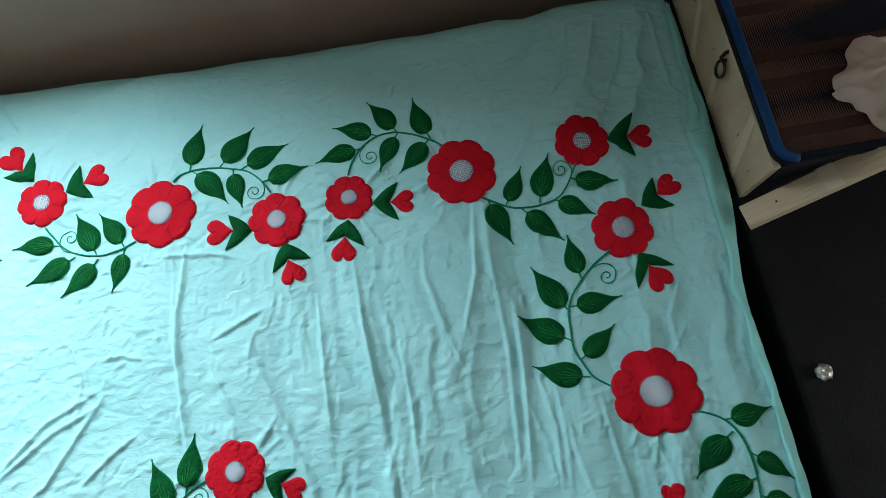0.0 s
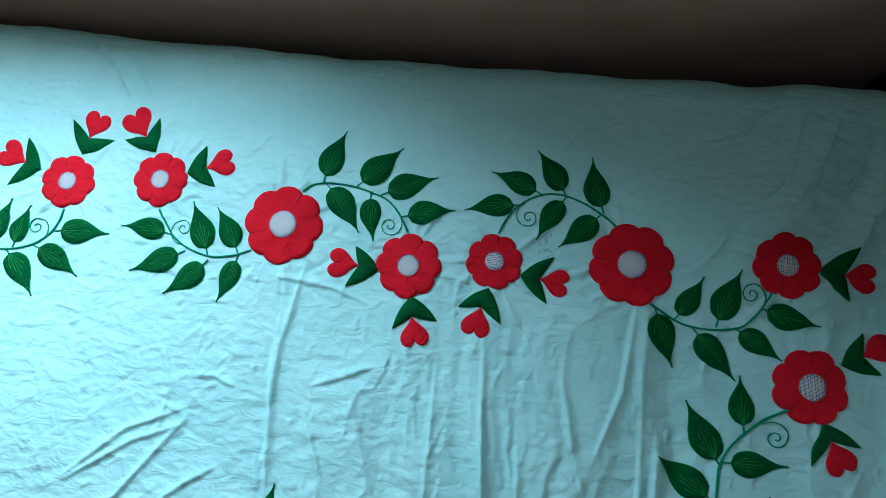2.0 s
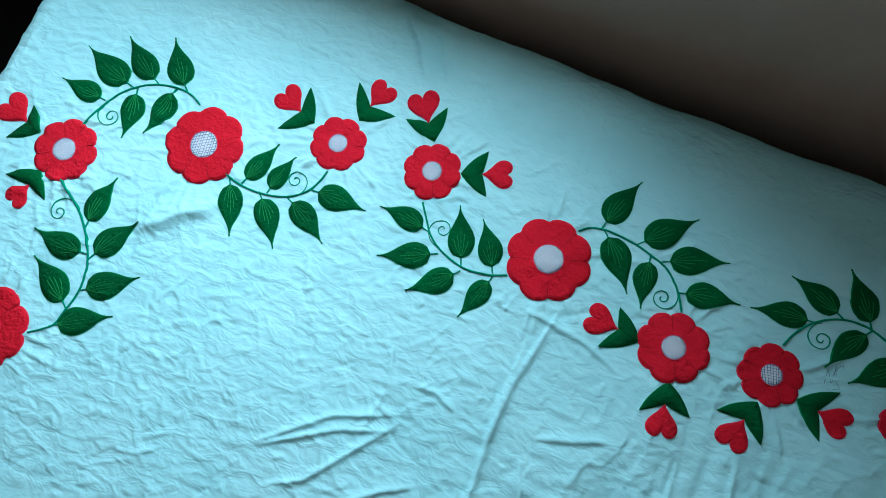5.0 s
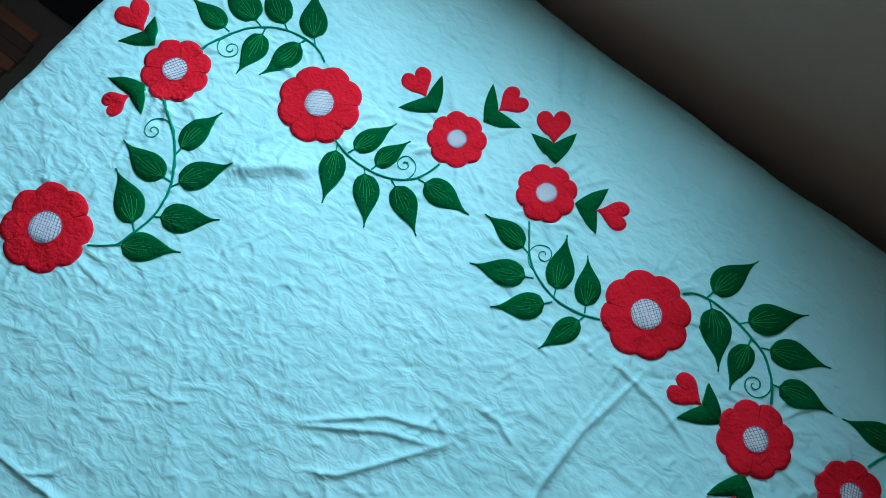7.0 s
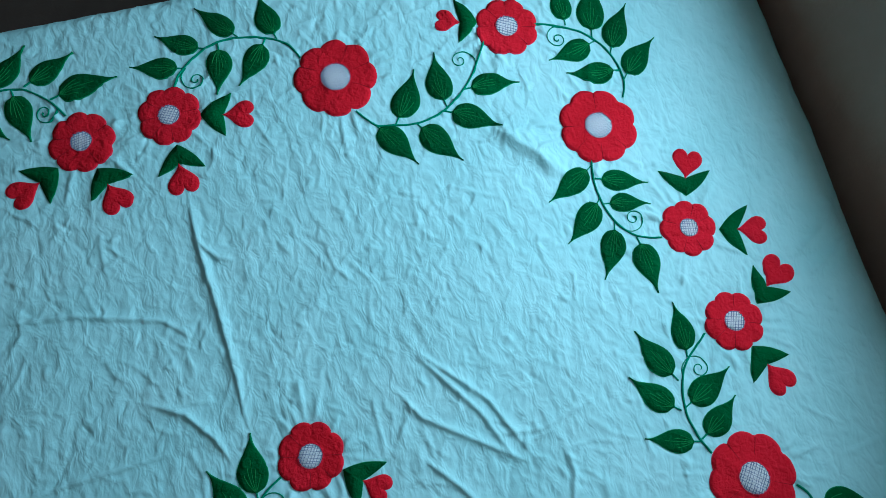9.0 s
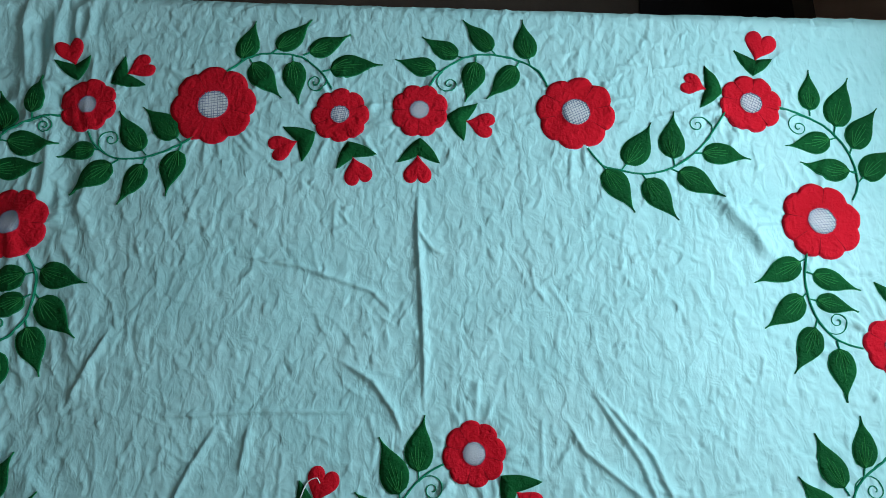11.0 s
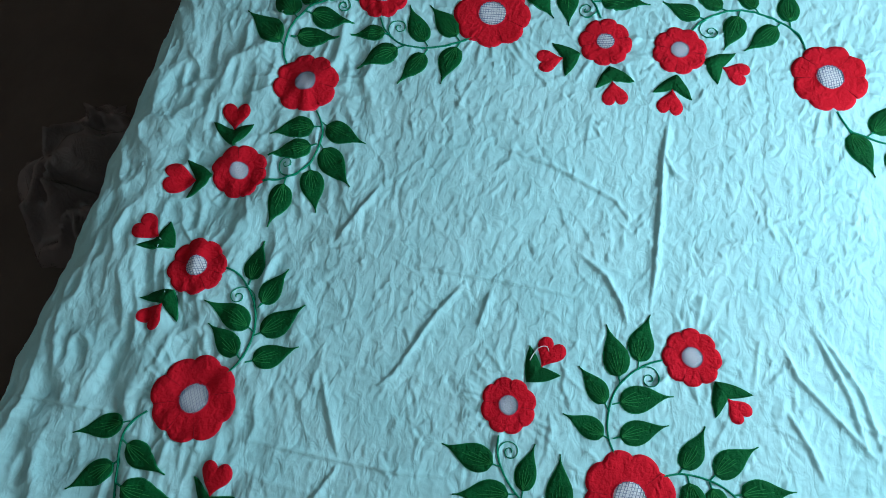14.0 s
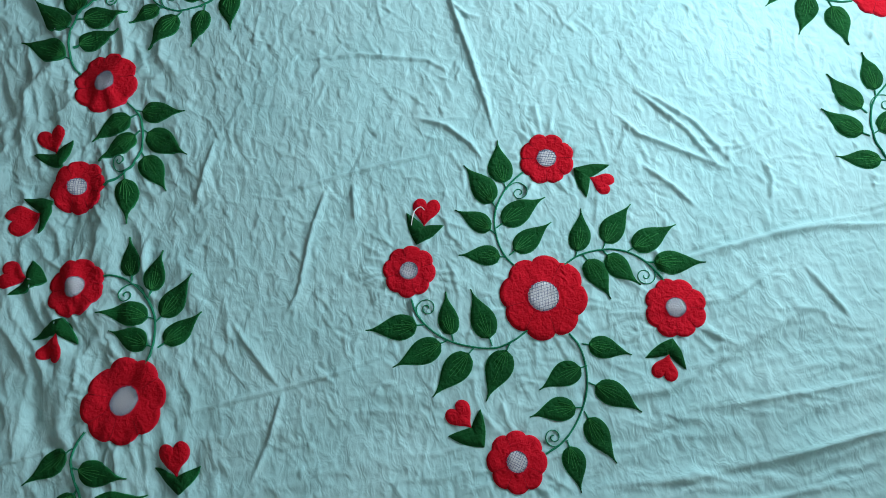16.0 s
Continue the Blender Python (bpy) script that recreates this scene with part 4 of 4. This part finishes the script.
for at_y, slant in ((0.035, 0.045), (0.165, 0.06), (0.262, 0.075)):
    bm = bmesh.new()
    loop = [bm.verts.new((-0.0012, y, z)) for y, z in ((at_y, 0.002), (at_y + 0.018, 0.002), (at_y + slant + 0.018, BH - 0.002), (at_y + slant, BH - 0.002))]
    back = [bm.verts.new((0.001, v.co.y, v.co.z)) for v in loop]
    bm.faces.new(loop)
    bm.faces.new(back[::-1])
    for k in range(4):
        bm.faces.new((loop[k], back[k], back[(k + 1) % 4], loop[(k + 1) % 4]))
    part("tape", bm, TAPE, chest, "clear glossy packing tape")
pull = part("ring_pull", tube_bm([(-0.0055, 0.196 + 0.0125 * math.cos(a), 0.085 + 0.0165 * math.sin(a)) for a in np.linspace(0, 2 * math.pi, 22, endpoint=False)], 0.0026, 8, True), IRON, chest, "dark iron ring pull", True)
part("staple", tube_bm([(0.002, 0.202, 0.099), (-0.008, 0.203, 0.101), (-0.010, 0.205, 0.106), (-0.004, 0.208, 0.113), (0.002, 0.209, 0.114)], 0.0032, 8), IRON, pull, smooth=True)
rng = random.Random(12)
for k in range(4):
    y, z = rng.uniform(0.02, 0.48), rng.uniform(0.015, BH - 0.015)
    part("scuff", box_bm(-0.0006, 0.001, y, y + rng.uniform(0.001, 0.002), z, z + rng.uniform(0.003, 0.010)), IRON, chest, "dark scuff mark")

plank = tagged(new("wooden_plank"), "short pale wooden plank leaning against the plywood box", "plank")
a, b = Vector((0.974, 0.437, 0.540)), Vector((1.285, 0.493, 0.733))
along = (b - a).normalized()
across = (Vector((-0.012, -0.040, 0.0)) - along * Vector((-0.012, -0.040, 0.0)).dot(along)).normalized()
up = across.cross(along)
up = up if up.z > 0 else -up
plank.matrix_world = Matrix(((along.x, across.x, up.x, a.x), (along.y, across.y, up.y, a.y), (along.z, across.z, up.z, a.z), (0, 0, 0, 1)))
part("board", box_bm(0, (b - a).length, 0, 0.040, -0.016, 0, 0.0015), PALE_WOOD, plank)
part("tape", box_bm(0.118, 0.142, -0.001, 0.041, -0.010, 0.0008), TAPE, plank, "clear glossy packing tape")
part("nail_head", box_bm(0.050, 0.053, 0.018, 0.021, -0.002, 0.0006), IRON, plank)

# the pad of brown ribbed mesh that lies on the box
PT = CT + 0.020
seat = tagged(new("mesh_seat_pad"), "brown ribbed mesh seat panel with blue piping on the plywood box", "seat pad")
sc, sx, sy = Vector((0.993, 0.457, CT)), Vector((1, 0, 0)), Vector((0.012, 1, 0)).normalized()
seat.matrix_world = Matrix(((sx.x, sy.x, 0, sc.x), (sx.y, sy.y, 0, sc.y), (0, 0, 1, sc.z), (0, 0, 0, 1)))


def rounded_rect(w, d, r, inset=0.0, n=6):
    out = []
    for cx, cy, start in ((w - r, d - r, 0), (r, d - r, 90), (r, r, 180), (w - r, r, 270)):
        for k in range(n + 1):
            a = radians(start + 90 * k / n)
            out.append((cx + (r - inset) * math.cos(a), cy + (r - inset) * math.sin(a)))
    return out


SW, SD, SH = 0.60, 0.52, PT - CT
part("frame", prism_bm(rounded_rect(SW, SD, 0.03), 0, SH - 0.006, 0.003), NAVY, seat)
edge_line = rounded_rect(SW, SD, 0.03, 0.007)
part("piping", tube_bm([(x, y, SH - 0.002) for x, y in edge_line[7:21]], 0.0075, 8), BLUE, seat, "rounded blue piping", True)
part("piping", tube_bm([(x, y, SH - 0.002) for x, y in edge_line[20:] + edge_line[:8]], 0.0065, 8), NAVY, seat, "dark navy piping", True)
for k in range(150):
    x = 0.015 + k * 0.0038
    sag = 0.004 * math.sin(math.pi * k / 149)
    bm = bmesh.new()
    verts = []
    for j in range(13):
        y = 0.014 + (SD - 0.028) * j / 12
        z = SH - 0.005 - sag * math.sin(math.pi * j / 12) + 0.0016 * math.sin(j * 2.4)
        verts.append([bm.verts.new((x - 0.0016, y, z - 0.002)), bm.verts.new((x, y, z + 0.0016)), bm.verts.new((x + 0.0016, y, z - 0.002))])
    for a, b in zip(verts[:-1], verts[1:]):
        bm.faces.new((a[0], a[1], b[1], b[0]))
        bm.faces.new((a[1], a[2], b[2], b[1]))
    part("rib", bm, BROWN, seat, smooth=True)
# soft shadows where the mesh sags, laid on as darker bands
for y in (0.048, 0.130, 0.178, 0.262, 0.345, 0.43):
    part("shade_band", box_bm(0.012, SW - 0.012, y - 0.009, y + 0.009, SH - 0.0065, SH - 0.0022, 0.001), BROWN_SHADE, seat, "soft shade of a sagging fold, painted as a dark band across the mesh")


def crumpled(name, cx, cy, z, w, d, height, seed, mat, label, category, cells=46, hang=0.0):
    """A crumpled cloth or bag thrown down in a heap."""
    g = np.linspace(-1, 1, cells)
    gx, gy = np.meshgrid(g, g)
    r = np.maximum(np.abs(gx), np.abs(gy)) + 1e-9
    ang = np.arctan2(gy, gx)
    edge = 1 + 0.16 * value_noise(ang * 1.6 + 9, ang * 0 + seed, seed) + 0.07 * value_noise(ang * 5, ang * 0, seed + 1)
    rad = r * edge
    x, y = np.cos(ang) * rad, np.sin(ang) * rad
    dome = np.clip(1 - r ** 2.6, 0, 1)
    wx, wy = x + 0.3 * value_noise(x * 2, y * 2, seed + 2), y + 0.3 * value_noise(x * 2 + 5, y * 2, seed + 3)
    h = height * dome * (0.45 + 0.35 * ridged(wx * 1.7, wy * 1.7, seed + 4) + 0.25 * ridged(wx * 4, wy * 4, seed + 5)) + 0.004
    h = np.maximum(h, 0.002) * np.where(r > 0.999, 0.05, 1)
    v = np.stack([cx + x * w / 2, cy + y * d / 2, z + h], -1).reshape(-1, 3)
    ob = mesh_of(name, v, grid_faces(cells, cells), mat)
    return tagged(ob, label, category)


crumpled("cleaning_rag", 1.195, 0.553, PT + 0.001, 0.17, 0.15, 0.06, 31, BEIGE, "crumpled beige cotton rag thrown on the mesh seat", "rag")

# ---- floor round the bed ----
trunk = tagged(new("storage_trunk"), "matt black storage trunk as high as the bed beside it", "trunk")
part("body", box_bm(0.994, 1.75, -1.5, 0.985, 0.0, TRUNK_Z - 0.027, 0.006), BLACK, trunk)
part("lid", box_bm(0.990, 1.755, -1.505, 0.987, TRUNK_Z - 0.025, TRUNK_Z, 0.006), BLACK, trunk)
mat_b = structure("floor_mat_1", prism_bm([(-2.2, 0.51), (-1.06, 0.51), (-1.06, 0.93), (-2.2, 0.93)], 0.001, 0.007, 0.002), BLACK, "matt black rubber mat on the floor by the wall", "mat")
bm = bmesh.new()
bmesh.ops.create_icosphere(bm, subdivisions=4, radius=0.0140)
for v in bm.verts:
    p = v.co * 130
    v.co *= 0.82 + 0.24 * noise.noise(p) + 0.16 * abs(noise.noise(p * 2.3))
    v.co.z = v.co.z * 0.75
tagged(part("foil_ball", bm, FOIL), "small crumpled silver foil ball on the black trunk", "foil").location = (1.029, 0.160, TRUNK_Z + 0.0085)

rug = tagged(new("striped_rug"), "brown and rust striped cotton rug on the floor", "rug")
rug.location = (-1.72, 0.235, 0)
for k in range(14):
    y0 = -0.21 + k * 0.03
    part("stripe", box_bm(-0.27 + 0.006 * math.sin(k * 2.1), 0.26 + 0.006 * math.sin(k * 1.3), y0, y0 + 0.0295, 0.0, 0.012, 0.003), STRIPE_B if k % 3 == 1 else STRIPE_A, rug)

crumpled("plastic_bag", -0.36, -1.42, 0.001, 0.46, 0.34, 0.20, 47, PLASTIC, "crumpled dusty dark plastic bag on the floor beside the bed", "bag", 60)

# ---- window ----
window = tagged(new("window_1"), "painted wooden window frame with iron bars above the bed", "window", kind="structure")
fy0, fy1 = WALL_Y + 0.10, WALL_Y + 0.15
for x in (WIN_X0, (WIN_X0 + WIN_X1) / 2 - 0.025, WIN_X1 - 0.05):
    part("frame_post", box_bm(x, x + 0.05, fy0, fy1, WIN_Z0 + 0.052, WIN_Z1 - 0.052, 0.004), FRAME_PAINT, window)
for z in (WIN_Z0, WIN_Z1 - 0.05):
    part("frame_rail", box_bm(WIN_X0, WIN_X1, fy0, fy1, z, z + 0.05, 0.004), FRAME_PAINT, window)
